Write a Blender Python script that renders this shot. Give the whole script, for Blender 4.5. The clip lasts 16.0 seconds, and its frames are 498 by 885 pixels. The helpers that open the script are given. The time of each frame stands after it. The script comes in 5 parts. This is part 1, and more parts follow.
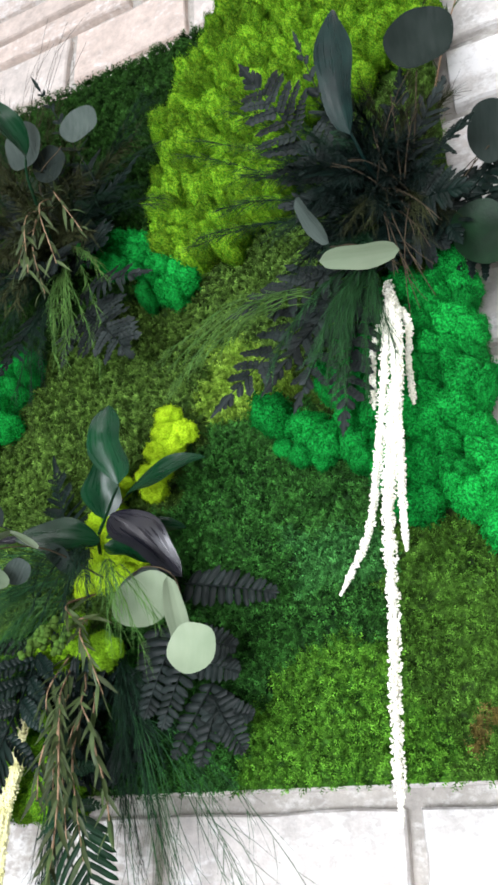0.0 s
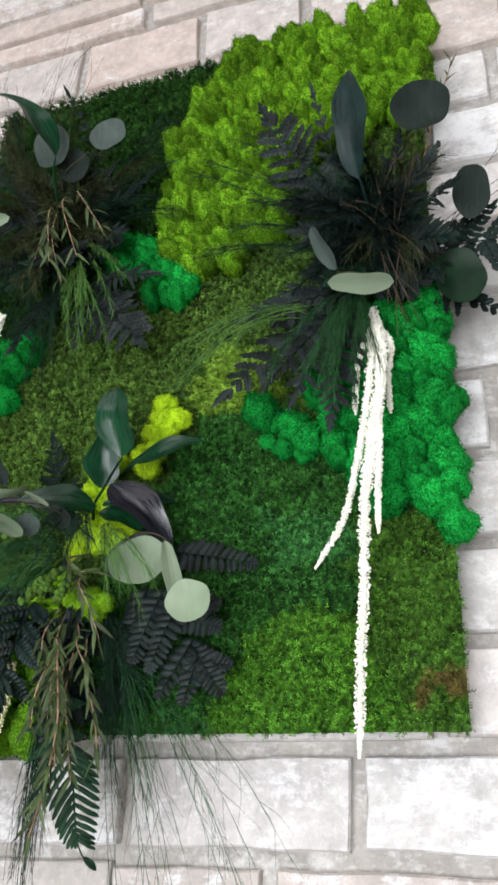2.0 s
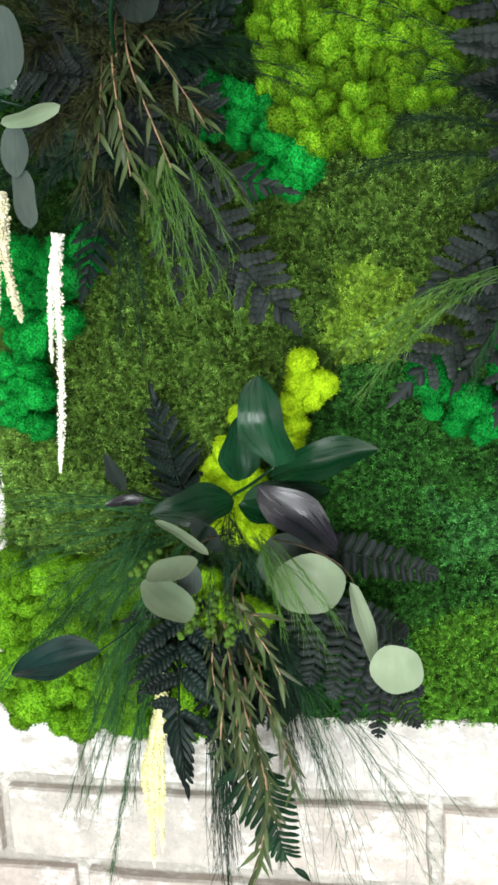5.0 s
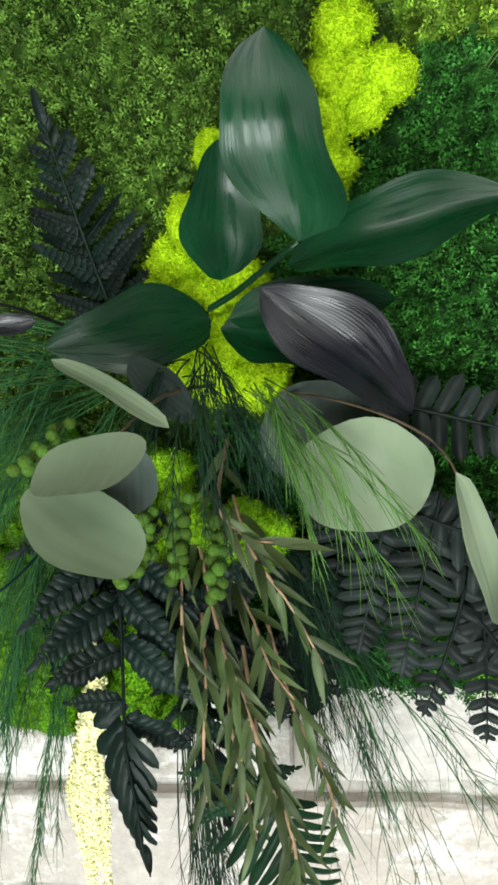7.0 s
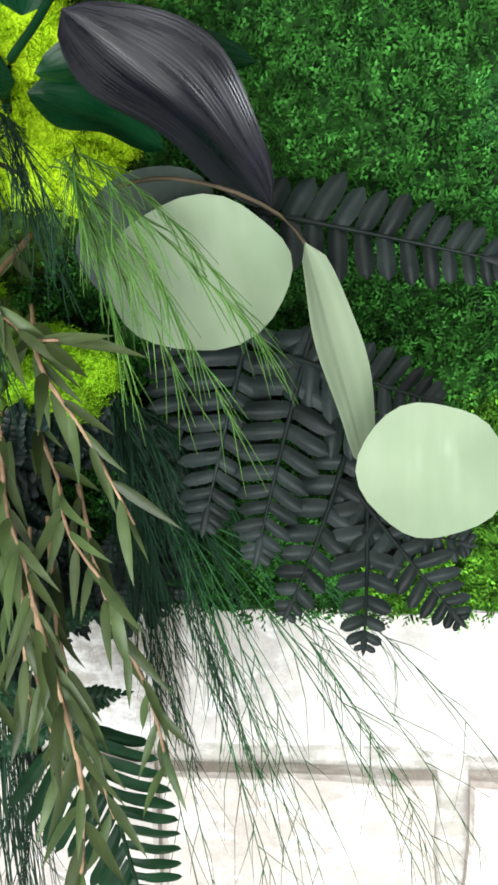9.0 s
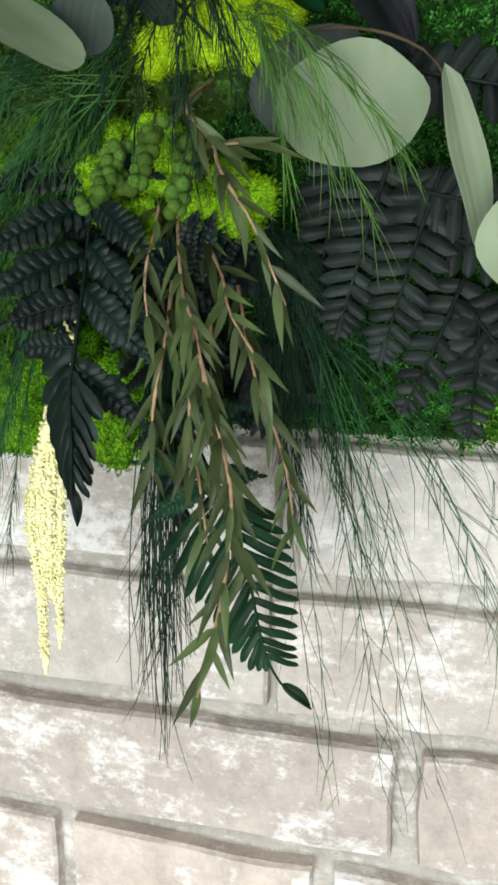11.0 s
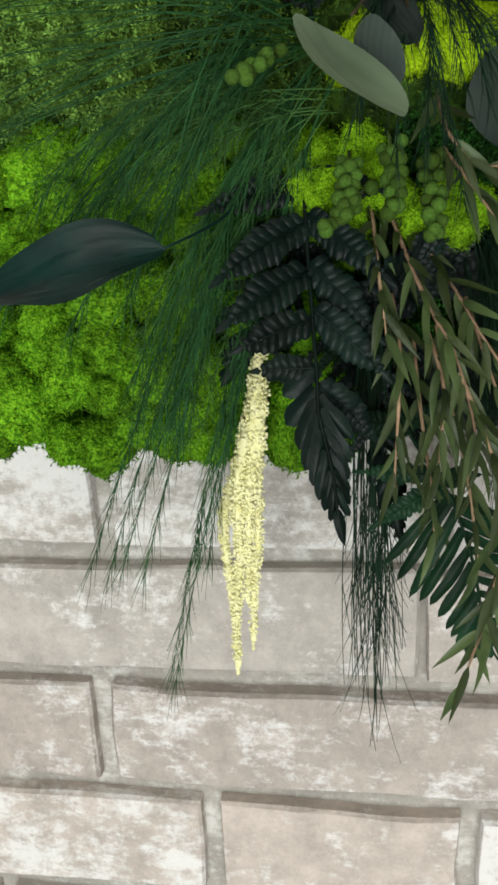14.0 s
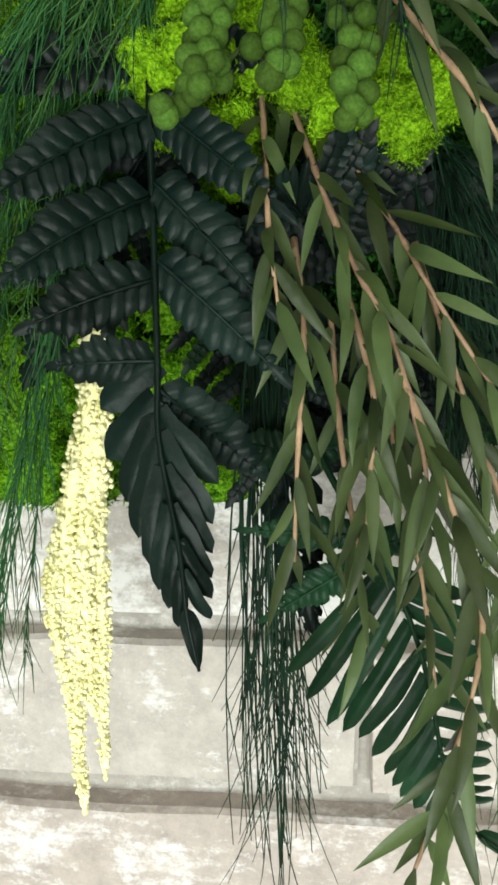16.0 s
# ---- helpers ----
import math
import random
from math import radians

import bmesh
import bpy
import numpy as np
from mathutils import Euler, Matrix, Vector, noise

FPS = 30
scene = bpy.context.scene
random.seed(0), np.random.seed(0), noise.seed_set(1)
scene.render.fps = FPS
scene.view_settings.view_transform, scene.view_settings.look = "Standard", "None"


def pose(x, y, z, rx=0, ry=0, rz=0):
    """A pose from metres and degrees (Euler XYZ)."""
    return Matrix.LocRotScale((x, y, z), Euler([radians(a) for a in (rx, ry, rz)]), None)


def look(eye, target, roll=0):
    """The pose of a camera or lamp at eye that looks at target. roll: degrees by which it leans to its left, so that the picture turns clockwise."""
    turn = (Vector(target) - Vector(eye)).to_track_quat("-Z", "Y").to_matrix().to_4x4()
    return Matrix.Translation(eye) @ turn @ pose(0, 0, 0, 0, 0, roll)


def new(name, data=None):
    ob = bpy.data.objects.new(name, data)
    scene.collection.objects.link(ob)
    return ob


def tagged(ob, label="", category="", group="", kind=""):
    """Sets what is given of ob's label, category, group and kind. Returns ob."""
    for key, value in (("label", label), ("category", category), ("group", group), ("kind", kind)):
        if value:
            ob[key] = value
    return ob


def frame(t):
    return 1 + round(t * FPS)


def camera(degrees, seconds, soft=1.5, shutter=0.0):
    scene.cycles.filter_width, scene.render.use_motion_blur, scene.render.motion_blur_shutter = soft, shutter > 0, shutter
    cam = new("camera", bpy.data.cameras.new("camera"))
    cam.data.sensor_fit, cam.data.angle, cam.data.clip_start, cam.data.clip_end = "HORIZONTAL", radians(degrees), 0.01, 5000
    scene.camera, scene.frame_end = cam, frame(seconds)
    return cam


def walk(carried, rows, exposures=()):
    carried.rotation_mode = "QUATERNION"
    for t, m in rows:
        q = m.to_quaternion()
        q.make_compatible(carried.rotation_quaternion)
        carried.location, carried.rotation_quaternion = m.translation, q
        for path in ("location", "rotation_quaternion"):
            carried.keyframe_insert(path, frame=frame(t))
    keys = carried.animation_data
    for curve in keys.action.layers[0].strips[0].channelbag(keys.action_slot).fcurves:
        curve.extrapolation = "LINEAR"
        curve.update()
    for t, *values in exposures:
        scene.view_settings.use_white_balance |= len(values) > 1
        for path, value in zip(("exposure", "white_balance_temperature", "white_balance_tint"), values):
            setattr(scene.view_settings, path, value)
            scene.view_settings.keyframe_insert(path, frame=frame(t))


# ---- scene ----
cam = camera(32.8, 16.0, soft=3.0)
PATH = [
    (0, (0.566, -0.56, 1.368), (-0.24, 1.083, 2.174), -1.5),
    (0.5, (0.597, -0.617, 1.333), (-0.145, 1.017, 2.215), -2.1),
    (1, (0.616, -0.651, 1.305), (-0.106, 0.987, 2.197), -1.5),
    (1.5, (0.583, -0.631, 1.295), (-0.125, 1.04, 2.135), 1.0),
    (2, (0.537, -0.645, 1.314), (-0.07, 1.062, 2.16), 1.7),
    (2.5, (0.43, -0.654, 1.326), (-0.039, 1.085, 2.194), 0.9),
    (3, (0.347, -0.663, 1.334), (-0.014, 1.129, 2.145), -0.3),
    (3.2, (0.313, -0.665, 1.337), (-0.025, 1.152, 2.102), -0.6),
    (5.3, (0.336, -0.622, 1.685), (-0.087, 1.313, 1.404), -3.5),
    (5.5, (0.337, -0.604, 1.67), (-0.093, 1.33, 1.401), -3.9),
    (6, (0.312, -0.515, 1.653), (-0.173, 1.385, 1.259), -4.4),
    (6.5, (0.26, -0.426, 1.62), (-0.127, 1.472, 1.121), -4.4),
    (7, (0.257, -0.37, 1.6), (-0.04, 1.527, 1.04), -4.3),
    (7.5, (0.251, -0.344, 1.607), (-0.002, 1.559, 1.045), -3.6),
    (8, (0.271, -0.327, 1.605), (0.038, 1.588, 1.074), -4.0),
    (8.5, (0.291, -0.318, 1.561), (0.048, 1.604, 1.065), -3.2),
    (9, (0.296, -0.31, 1.51), (0.022, 1.618, 1.055), -2.1),
    (9.5, (0.296, -0.309, 1.475), (-0.074, 1.607, 1.037), -1.5),
    (10, (0.29, -0.317, 1.454), (-0.147, 1.581, 1.001), -0.9),
    (12.3, (0.314, -0.476, 1.499), (-0.308, 1.38, 1.091), -0.0),
    (12.5, (0.316, -0.489, 1.516), (-0.328, 1.362, 1.114), -0.2),
    (13, (0.298, -0.502, 1.522), (-0.325, 1.345, 1.077), -1.4),
    (13.5, (0.21, -0.464, 1.511), (-0.295, 1.397, 0.978), -2.5),
    (14, (0.183, -0.397, 1.488), (-0.117, 1.49, 0.896), -2.5),
    (14.5, (0.189, -0.342, 1.457), (-0.034, 1.553, 0.859), -1.9),
    (15, (0.194, -0.308, 1.45), (0.015, 1.594, 0.857), -1.8),
    (15.5, (0.196, -0.286, 1.452), (0.006, 1.61, 0.845), -1.6),
    (16, (0.201, -0.272, 1.46), (-0.039, 1.619, 0.854), -1.7),
]

EXPOSURES = [(0, 0.66, 6150, 14), (1, 0.34, 6150, 13), (1.5, 0.18, 6200, 13), (2, 0.28, 6200, 14), (2.5, 0.31, 6200, 14), (3, 0.45, 6200, 14), (5.5, 0.65, 6500, 6), (6.5, 0.45, 6500, 6), (7, 0.57, 6500, 3), (7.5, 0.80, 6450, 4), (8, 1.0, 6350, 12), (8.5, 1.15, 6250, 9), (9.5, 0.44, 6400, 7), (10, 0.33, 6400, 5), (12.5, 0.18, 6500, 9), (13, 0.1, 6450, 10), (13.5, -0.35, 6450, 10), (14, -0.2, 6600, 6), (15, 0.1, 6650, 3), (16, 0.38, 6650, 2)]
walk(cam, [(t, look(eye, target, roll)) for t, eye, target, roll in PATH], EXPOSURES)

# ---- light ----
world = bpy.data.worlds.new("world")
scene.world = world
world.use_nodes = True
world.node_tree.nodes["Background"].inputs[0].default_value = (0.9, 0.95, 1.0, 1)
world.node_tree.nodes["Background"].inputs[1].default_value = 0.05


def area_lamp(name, place, target, size_x, size_y, watts, colour):
    data = bpy.data.lights.new(name, "AREA")
    data.shape, data.size, data.size_y, data.energy, data.color = "RECTANGLE", size_x, size_y, watts, colour
    ob = new(name, data)
    ob.matrix_world = look(place, target)
    return ob


area_lamp("ceiling_lamp", (0.3, -1.4, 2.66), (0.3, -1.4, 0.0), 1.8, 0.9, 18, (1.0, 0.98, 0.95))
# added front light, no known source; set low to brighten the lower wall
area_lamp("added_front_light", (0.25, -1.97, 1.0), (0.25, 0.0, 1.15), 1.5, 1.0, 46, (0.97, 0.99, 1.0))


# ---- materials ----
def nodes_of(name):
    m = bpy.data.materials.new(name)
    m.use_nodes = True
    return m, m.node_tree.nodes, m.node_tree.links, m.node_tree.nodes["Principled BSDF"]


def ramp_node(nodes, stops):
    r = nodes.new("ShaderNodeValToRGB")
    e = r.color_ramp.elements
    while len(e) < len(stops):
        e.new(0.5)
    for k, (p, c) in enumerate(stops):
        e[k].position, e[k].color = p, (*c, 1)
    return r


def foliage(name, dark, light, rough=0.5, scale=60.0, bump=0.25, vary=0.35, island=False, veins=0.0, gloss=0.5):
    """Leaf, moss or stem: two colours mixed by noise, with a change from piece to piece."""
    m, nodes, links, bsdf = nodes_of(name)
    tc = nodes.new("ShaderNodeTexCoord")
    n1 = nodes.new("ShaderNodeTexNoise")
    n1.inputs["Scale"].default_value, n1.inputs["Detail"].default_value = scale, 5
    links.new(tc.outputs["Object"], n1.inputs["Vector"])
    r = ramp_node(nodes, [(0.3, dark), (0.7, light)])
    links.new(n1.outputs["Fac"], r.inputs[0])
    if island:
        rnd = nodes.new("ShaderNodeNewGeometry").outputs["Random Per Island"]
    else:
        rnd = nodes.new("ShaderNodeObjectInfo").outputs["Random"]
    mr = nodes.new("ShaderNodeMapRange")
    mr.inputs["To Min"].default_value, mr.inputs["To Max"].default_value = 1 - vary, 1 + vary
    links.new(rnd, mr.inputs["Value"])
    hs = nodes.new("ShaderNodeHueSaturation")
    links.new(r.outputs[0], hs.inputs["Color"])
    links.new(mr.outputs[0], hs.inputs["Value"])
    hue = nodes.new("ShaderNodeMapRange")
    hue.inputs["To Min"].default_value, hue.inputs["To Max"].default_value = 0.5 - 0.02 * vary, 0.5 + 0.02 * vary
    links.new(rnd, hue.inputs["Value"])
    links.new(hue.outputs[0], hs.inputs["Hue"])
    links.new(hs.outputs[0], bsdf.inputs["Base Color"])
    bsdf.inputs["Roughness"].default_value = rough
    bsdf.inputs["Specular IOR Level"].default_value = gloss
    n2 = nodes.new("ShaderNodeTexNoise")
    n2.inputs["Scale"].default_value, n2.inputs["Detail"].default_value = scale * 6, 3
    links.new(tc.outputs["Object"], n2.inputs["Vector"])
    height = n2.outputs["Fac"]
    if veins:
        wave = nodes.new("ShaderNodeTexWave")
        wave.bands_direction = "X"
        wave.inputs["Scale"].default_value, wave.inputs["Distortion"].default_value = veins, 5.0
        wave.inputs["Detail"].default_value = 2
        stretch = nodes.new("ShaderNodeMapping")
        stretch.inputs["Scale"].default_value = (1, 0.12, 1)
        links.new(tc.outputs["UV"], stretch.inputs["Vector"])
        links.new(stretch.outputs[0], wave.inputs["Vector"])
        mix = nodes.new("ShaderNodeMath")
        mix.operation = "ADD"
        links.new(wave.outputs["Fac"], mix.inputs[0])
        links.new(n2.outputs["Fac"], mix.inputs[1])
        height = mix.outputs[0]
        streak = nodes.new("ShaderNodeMapping")
        streak.inputs["Scale"].default_value = (7, 1.6, 1)
        links.new(tc.outputs["UV"], streak.inputs["Vector"])
        n3 = nodes.new("ShaderNodeTexNoise")
        n3.inputs["Scale"].default_value, n3.inputs["Detail"].default_value = 1.6, 5
        links.new(streak.outputs[0], n3.inputs["Vector"])
        rr = nodes.new("ShaderNodeMapRange")
        rr.inputs["From Min"].default_value, rr.inputs["From Max"].default_value = 0.35, 0.65
        rr.inputs["To Min"].default_value, rr.inputs["To Max"].default_value = rough * 0.6, rough * 1.9
        links.new(n3.outputs["Fac"], rr.inputs["Value"])
        links.new(rr.outputs[0], bsdf.inputs["Roughness"])
    b = nodes.new("ShaderNodeBump")
    b.inputs["Strength"].default_value, b.inputs["Distance"].default_value = bump, 0.001
    links.new(height, b.inputs["Height"])
    links.new(b.outputs[0], bsdf.inputs["Normal"])
    return m


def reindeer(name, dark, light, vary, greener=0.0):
    """Spongy lichen: pale branch tips about a millimetre apart on a clump, with shade painted into the hollows."""
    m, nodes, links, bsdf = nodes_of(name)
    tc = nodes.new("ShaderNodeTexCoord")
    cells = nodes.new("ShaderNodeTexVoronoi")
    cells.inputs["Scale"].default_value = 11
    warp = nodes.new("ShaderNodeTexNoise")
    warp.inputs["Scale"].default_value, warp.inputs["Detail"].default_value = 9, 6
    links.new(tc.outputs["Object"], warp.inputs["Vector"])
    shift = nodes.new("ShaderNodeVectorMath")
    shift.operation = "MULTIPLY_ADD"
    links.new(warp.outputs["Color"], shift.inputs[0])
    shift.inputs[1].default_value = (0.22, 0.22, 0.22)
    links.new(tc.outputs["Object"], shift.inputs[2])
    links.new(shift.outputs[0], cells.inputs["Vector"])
    # away from a tip the ramp darkens: crevice shade put into the colour
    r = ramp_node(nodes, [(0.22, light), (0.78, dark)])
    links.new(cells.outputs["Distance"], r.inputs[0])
    rnd = nodes.new("ShaderNodeObjectInfo").outputs["Random"]
    blend = nodes.new("ShaderNodeMath")
    blend.operation = "ADD"
    links.new(rnd, blend.inputs[0])
    links.new(warp.outputs["Fac"], blend.inputs[1])
    mr = nodes.new("ShaderNodeMapRange")
    mr.inputs["From Min"].default_value, mr.inputs["From Max"].default_value = 0.3, 1.7
    mr.inputs["To Min"].default_value, mr.inputs["To Max"].default_value = 1 - vary, 1 + vary
    links.new(blend.outputs[0], mr.inputs["Value"])
    hs = nodes.new("ShaderNodeHueSaturation")
    links.new(r.outputs[0], hs.inputs["Color"])
    links.new(mr.outputs[0], hs.inputs["Value"])
    turn = nodes.new("ShaderNodeMath")
    turn.operation = "MULTIPLY"
    turn.inputs[1].default_value = 5.7
    frac = nodes.new("ShaderNodeMath")
    frac.operation = "FRACT"
    hue = nodes.new("ShaderNodeMapRange")
    hue.inputs["To Min"].default_value, hue.inputs["To Max"].default_value = 0.5 - 0.4 * greener, 0.5 + greener
    links.new(mr.inputs["Value"].links[0].from_socket, turn.inputs[0])
    links.new(turn.outputs[0], frac.inputs[0])
    links.new(frac.outputs[0], hue.inputs["Value"])
    links.new(hue.outputs[0], hs.inputs["Hue"])
    links.new(hs.outputs[0], bsdf.inputs["Base Color"])
    bsdf.inputs["Roughness"].default_value = 0.9
    bsdf.inputs["Specular IOR Level"].default_value = 0.1
    inv = nodes.new("ShaderNodeMath")
    inv.operation = "SUBTRACT"
    inv.inputs[0].default_value = 1.0
    links.new(cells.outputs["Distance"], inv.inputs[1])
    b = nodes.new("ShaderNodeBump")
    b.inputs["Strength"].default_value, b.inputs["Distance"].default_value = 0.9, 0.0012
    links.new(inv.outputs[0], b.inputs["Height"])
    links.new(b.outputs[0], bsdf.inputs["Normal"])
    return m


def brick_material(name, grey, pink, white, patch=0.5):
    m, nodes, links, bsdf = nodes_of(name)
    tc = nodes.new("ShaderNodeTexCoord")
    info = nodes.new("ShaderNodeObjectInfo")
    geo = nodes.new("ShaderNodeNewGeometry")
    shift = nodes.new("ShaderNodeVectorMath")
    shift.operation = "ADD"
    links.new(geo.outputs["Position"], shift.inputs[0])
    links.new(info.outputs["Random"], shift.inputs[1])
    tint = ramp_node(nodes, [(0.15, grey), (0.85, pink)])
    links.new(info.outputs["Random"], tint.inputs[0])
    big = nodes.new("ShaderNodeTexNoise")
    big.inputs["Scale"].default_value, big.inputs["Detail"].default_value, big.inputs["Roughness"].default_value = 24, 14, 0.80
    links.new(shift.outputs[0], big.inputs["Vector"])
    mask = ramp_node(nodes, [(patch, (0, 0, 0)), (patch + 0.085, (0.78, 0.78, 0.78))])
    more = nodes.new("ShaderNodeMapRange")
    more.inputs["To Min"].default_value, more.inputs["To Max"].default_value = -0.06, 0.05
    again = nodes.new("ShaderNodeMath")
    again.operation = "FRACT"
    times = nodes.new("ShaderNodeMath")
    times.operation = "MULTIPLY"
    times.inputs[1].default_value = 7.31
    links.new(info.outputs["Random"], times.inputs[0])
    links.new(times.outputs[0], again.inputs[0])
    links.new(again.outputs[0], more.inputs["Value"])
    amount = nodes.new("ShaderNodeMath")
    amount.operation = "ADD"
    crisp = nodes.new("ShaderNodeTexNoise")
    crisp.inputs["Scale"].default_value, crisp.inputs["Detail"].default_value, crisp.inputs["Roughness"].default_value = 130, 8, 0.7
    grain = nodes.new("ShaderNodeMapping")
    grain.inputs["Scale"].default_value = (0.6, 1, 1.3)
    links.new(shift.outputs[0], grain.inputs["Vector"])
    links.new(grain.outputs[0], crisp.inputs["Vector"])
    both = nodes.new("ShaderNodeMix")
    both.inputs[0].default_value = 0.32
    links.new(big.outputs["Fac"], both.inputs[2])
    links.new(crisp.outputs["Fac"], both.inputs[3])
    links.new(both.outputs[0], amount.inputs[0])
    links.new(more.outputs[0], amount.inputs[1])
    links.new(amount.outputs[0], mask.inputs[0])
    mid = nodes.new("ShaderNodeTexNoise")
    mid.inputs["Scale"].default_value, mid.inputs["Detail"].default_value, mid.inputs["Roughness"].default_value = 40, 12, 0.8
    links.new(shift.outputs[0], mid.inputs["Vector"])
    tone = ramp_node(nodes, [(0.35, (0.50, 0.49, 0.475)), (0.65, (1.25, 1.23, 1.20))])
    links.new(mid.outputs["Fac"], tone.inputs[0])
    mul = nodes.new("ShaderNodeMix")
    mul.data_type, mul.blend_type = "RGBA", "MULTIPLY"
    mul.inputs[0].default_value = 0.6
    links.new(tint.outputs[0], mul.inputs[6])
    links.new(tone.outputs[0], mul.inputs[7])
    mix = nodes.new("ShaderNodeMix")
    mix.data_type = "RGBA"
    links.new(mask.outputs[0], mix.inputs[0])
    links.new(mul.outputs[2], mix.inputs[6])
    mix.inputs[7].default_value = (*white, 1)
    links.new(mix.outputs[2], bsdf.inputs["Base Color"])
    bsdf.inputs["Roughness"].default_value = 0.75
    fine = nodes.new("ShaderNodeTexNoise")
    fine.inputs["Scale"].default_value, fine.inputs["Detail"].default_value = 260, 4
    links.new(shift.outputs[0], fine.inputs["Vector"])
    add = nodes.new("ShaderNodeMath")
    add.operation = "ADD"
    links.new(fine.outputs["Fac"], add.inputs[0])
    links.new(both.outputs[0], add.inputs[1])
    b = nodes.new("ShaderNodeBump")
    b.inputs["Strength"].default_value, b.inputs["Distance"].default_value = 0.6, 0.002
    links.new(add.outputs[0], b.inputs["Height"])
    links.new(b.outputs[0], bsdf.inputs["Normal"])
    return m


M_BRICK = brick_material("whitewashed_brick", (0.50, 0.462, 0.425), (0.585, 0.51, 0.46), (0.87, 0.86, 0.84), 0.475)
M_BRICK_BARE = brick_material("bare_grey_brick", (0.45, 0.405, 0.37), (0.50, 0.435, 0.395), (0.86, 0.85, 0.835), 0.505)
# paler bricks: the stronger light on this part of the wall, put into colour
M_BRICK_LIT = brick_material("brick_lit_in_colour", (0.62, 0.595, 0.565), (0.66, 0.615, 0.58), (0.86, 0.85, 0.83), 0.47)
M_BRICK_PINK = brick_material("pinkish_washed_brick", (0.64, 0.585, 0.54), (0.66, 0.555, 0.49), (0.85, 0.82, 0.79), 0.52)
M_TERRA = brick_material("terracotta_brick", (0.52, 0.16, 0.06), (0.60, 0.21, 0.08), (0.62, 0.30, 0.18), 0.62)
M_MORTAR = brick_material("mortar", (0.40, 0.38, 0.345), (0.42, 0.39, 0.35), (0.68, 0.665, 0.63), 0.5)
# for the unseen walls and ceiling; grey so that less light bounces back
M_PLASTER = foliage("grey_plaster", (0.30, 0.30, 0.29), (0.37, 0.365, 0.355), 0.8, 4, 0.1, 0.02)
M_FLOOR = foliage("grey_floor", (0.25, 0.24, 0.22), (0.34, 0.32, 0.30), 0.5, 3, 0.1, 0.02)
M_BOARD = foliage("dark_board", (0.03, 0.04, 0.02), (0.06, 0.06, 0.03), 0.9, 30, 0.2, 0.05)
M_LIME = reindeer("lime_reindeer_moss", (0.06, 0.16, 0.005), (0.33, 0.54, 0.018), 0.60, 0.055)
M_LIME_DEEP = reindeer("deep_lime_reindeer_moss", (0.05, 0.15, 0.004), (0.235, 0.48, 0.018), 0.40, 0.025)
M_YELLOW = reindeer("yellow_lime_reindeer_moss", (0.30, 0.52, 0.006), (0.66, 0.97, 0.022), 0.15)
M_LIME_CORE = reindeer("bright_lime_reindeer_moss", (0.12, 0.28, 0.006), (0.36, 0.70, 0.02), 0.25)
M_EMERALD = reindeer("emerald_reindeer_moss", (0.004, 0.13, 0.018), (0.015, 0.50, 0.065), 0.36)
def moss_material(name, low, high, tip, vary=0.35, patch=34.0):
    """Leafy moss: sprigs that pale from a dark foot to the tip, in patches of two greens."""
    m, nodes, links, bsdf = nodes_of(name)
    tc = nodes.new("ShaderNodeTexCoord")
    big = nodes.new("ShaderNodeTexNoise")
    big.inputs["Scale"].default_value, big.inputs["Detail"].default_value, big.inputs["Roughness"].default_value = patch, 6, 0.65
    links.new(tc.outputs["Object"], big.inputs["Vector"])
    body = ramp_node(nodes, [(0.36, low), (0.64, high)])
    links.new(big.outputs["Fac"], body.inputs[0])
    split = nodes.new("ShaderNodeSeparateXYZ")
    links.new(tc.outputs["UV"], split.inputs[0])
    tip_curve = nodes.new("ShaderNodeMath")
    tip_curve.operation = "POWER"
    tip_curve.inputs[1].default_value = 1.5
    links.new(split.outputs["Y"], tip_curve.inputs[0])
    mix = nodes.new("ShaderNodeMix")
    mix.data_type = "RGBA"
    links.new(tip_curve.outputs[0], mix.inputs[0])
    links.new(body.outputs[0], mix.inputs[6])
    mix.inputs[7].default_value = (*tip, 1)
    island = nodes.new("ShaderNodeNewGeometry").outputs["Random Per Island"]
    value = nodes.new("ShaderNodeMapRange")
    value.inputs["To Min"].default_value, value.inputs["To Max"].default_value = 1 - vary, 1 + vary
    links.new(island, value.inputs["Value"])
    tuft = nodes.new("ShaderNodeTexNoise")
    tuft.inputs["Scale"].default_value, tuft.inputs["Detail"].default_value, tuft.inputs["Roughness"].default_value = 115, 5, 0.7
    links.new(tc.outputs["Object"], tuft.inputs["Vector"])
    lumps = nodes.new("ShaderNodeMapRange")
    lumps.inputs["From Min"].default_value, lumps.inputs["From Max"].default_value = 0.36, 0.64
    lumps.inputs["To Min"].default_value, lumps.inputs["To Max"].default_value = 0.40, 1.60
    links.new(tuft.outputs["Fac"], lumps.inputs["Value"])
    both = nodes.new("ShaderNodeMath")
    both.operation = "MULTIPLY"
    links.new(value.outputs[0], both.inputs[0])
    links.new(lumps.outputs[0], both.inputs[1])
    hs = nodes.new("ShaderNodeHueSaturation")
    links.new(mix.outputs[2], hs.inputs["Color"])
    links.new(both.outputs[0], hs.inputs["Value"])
    links.new(hs.outputs[0], bsdf.inputs["Base Color"])
    bsdf.inputs["Roughness"].default_value = 0.7
    bsdf.inputs["Specular IOR Level"].default_value = 0.12
    return m


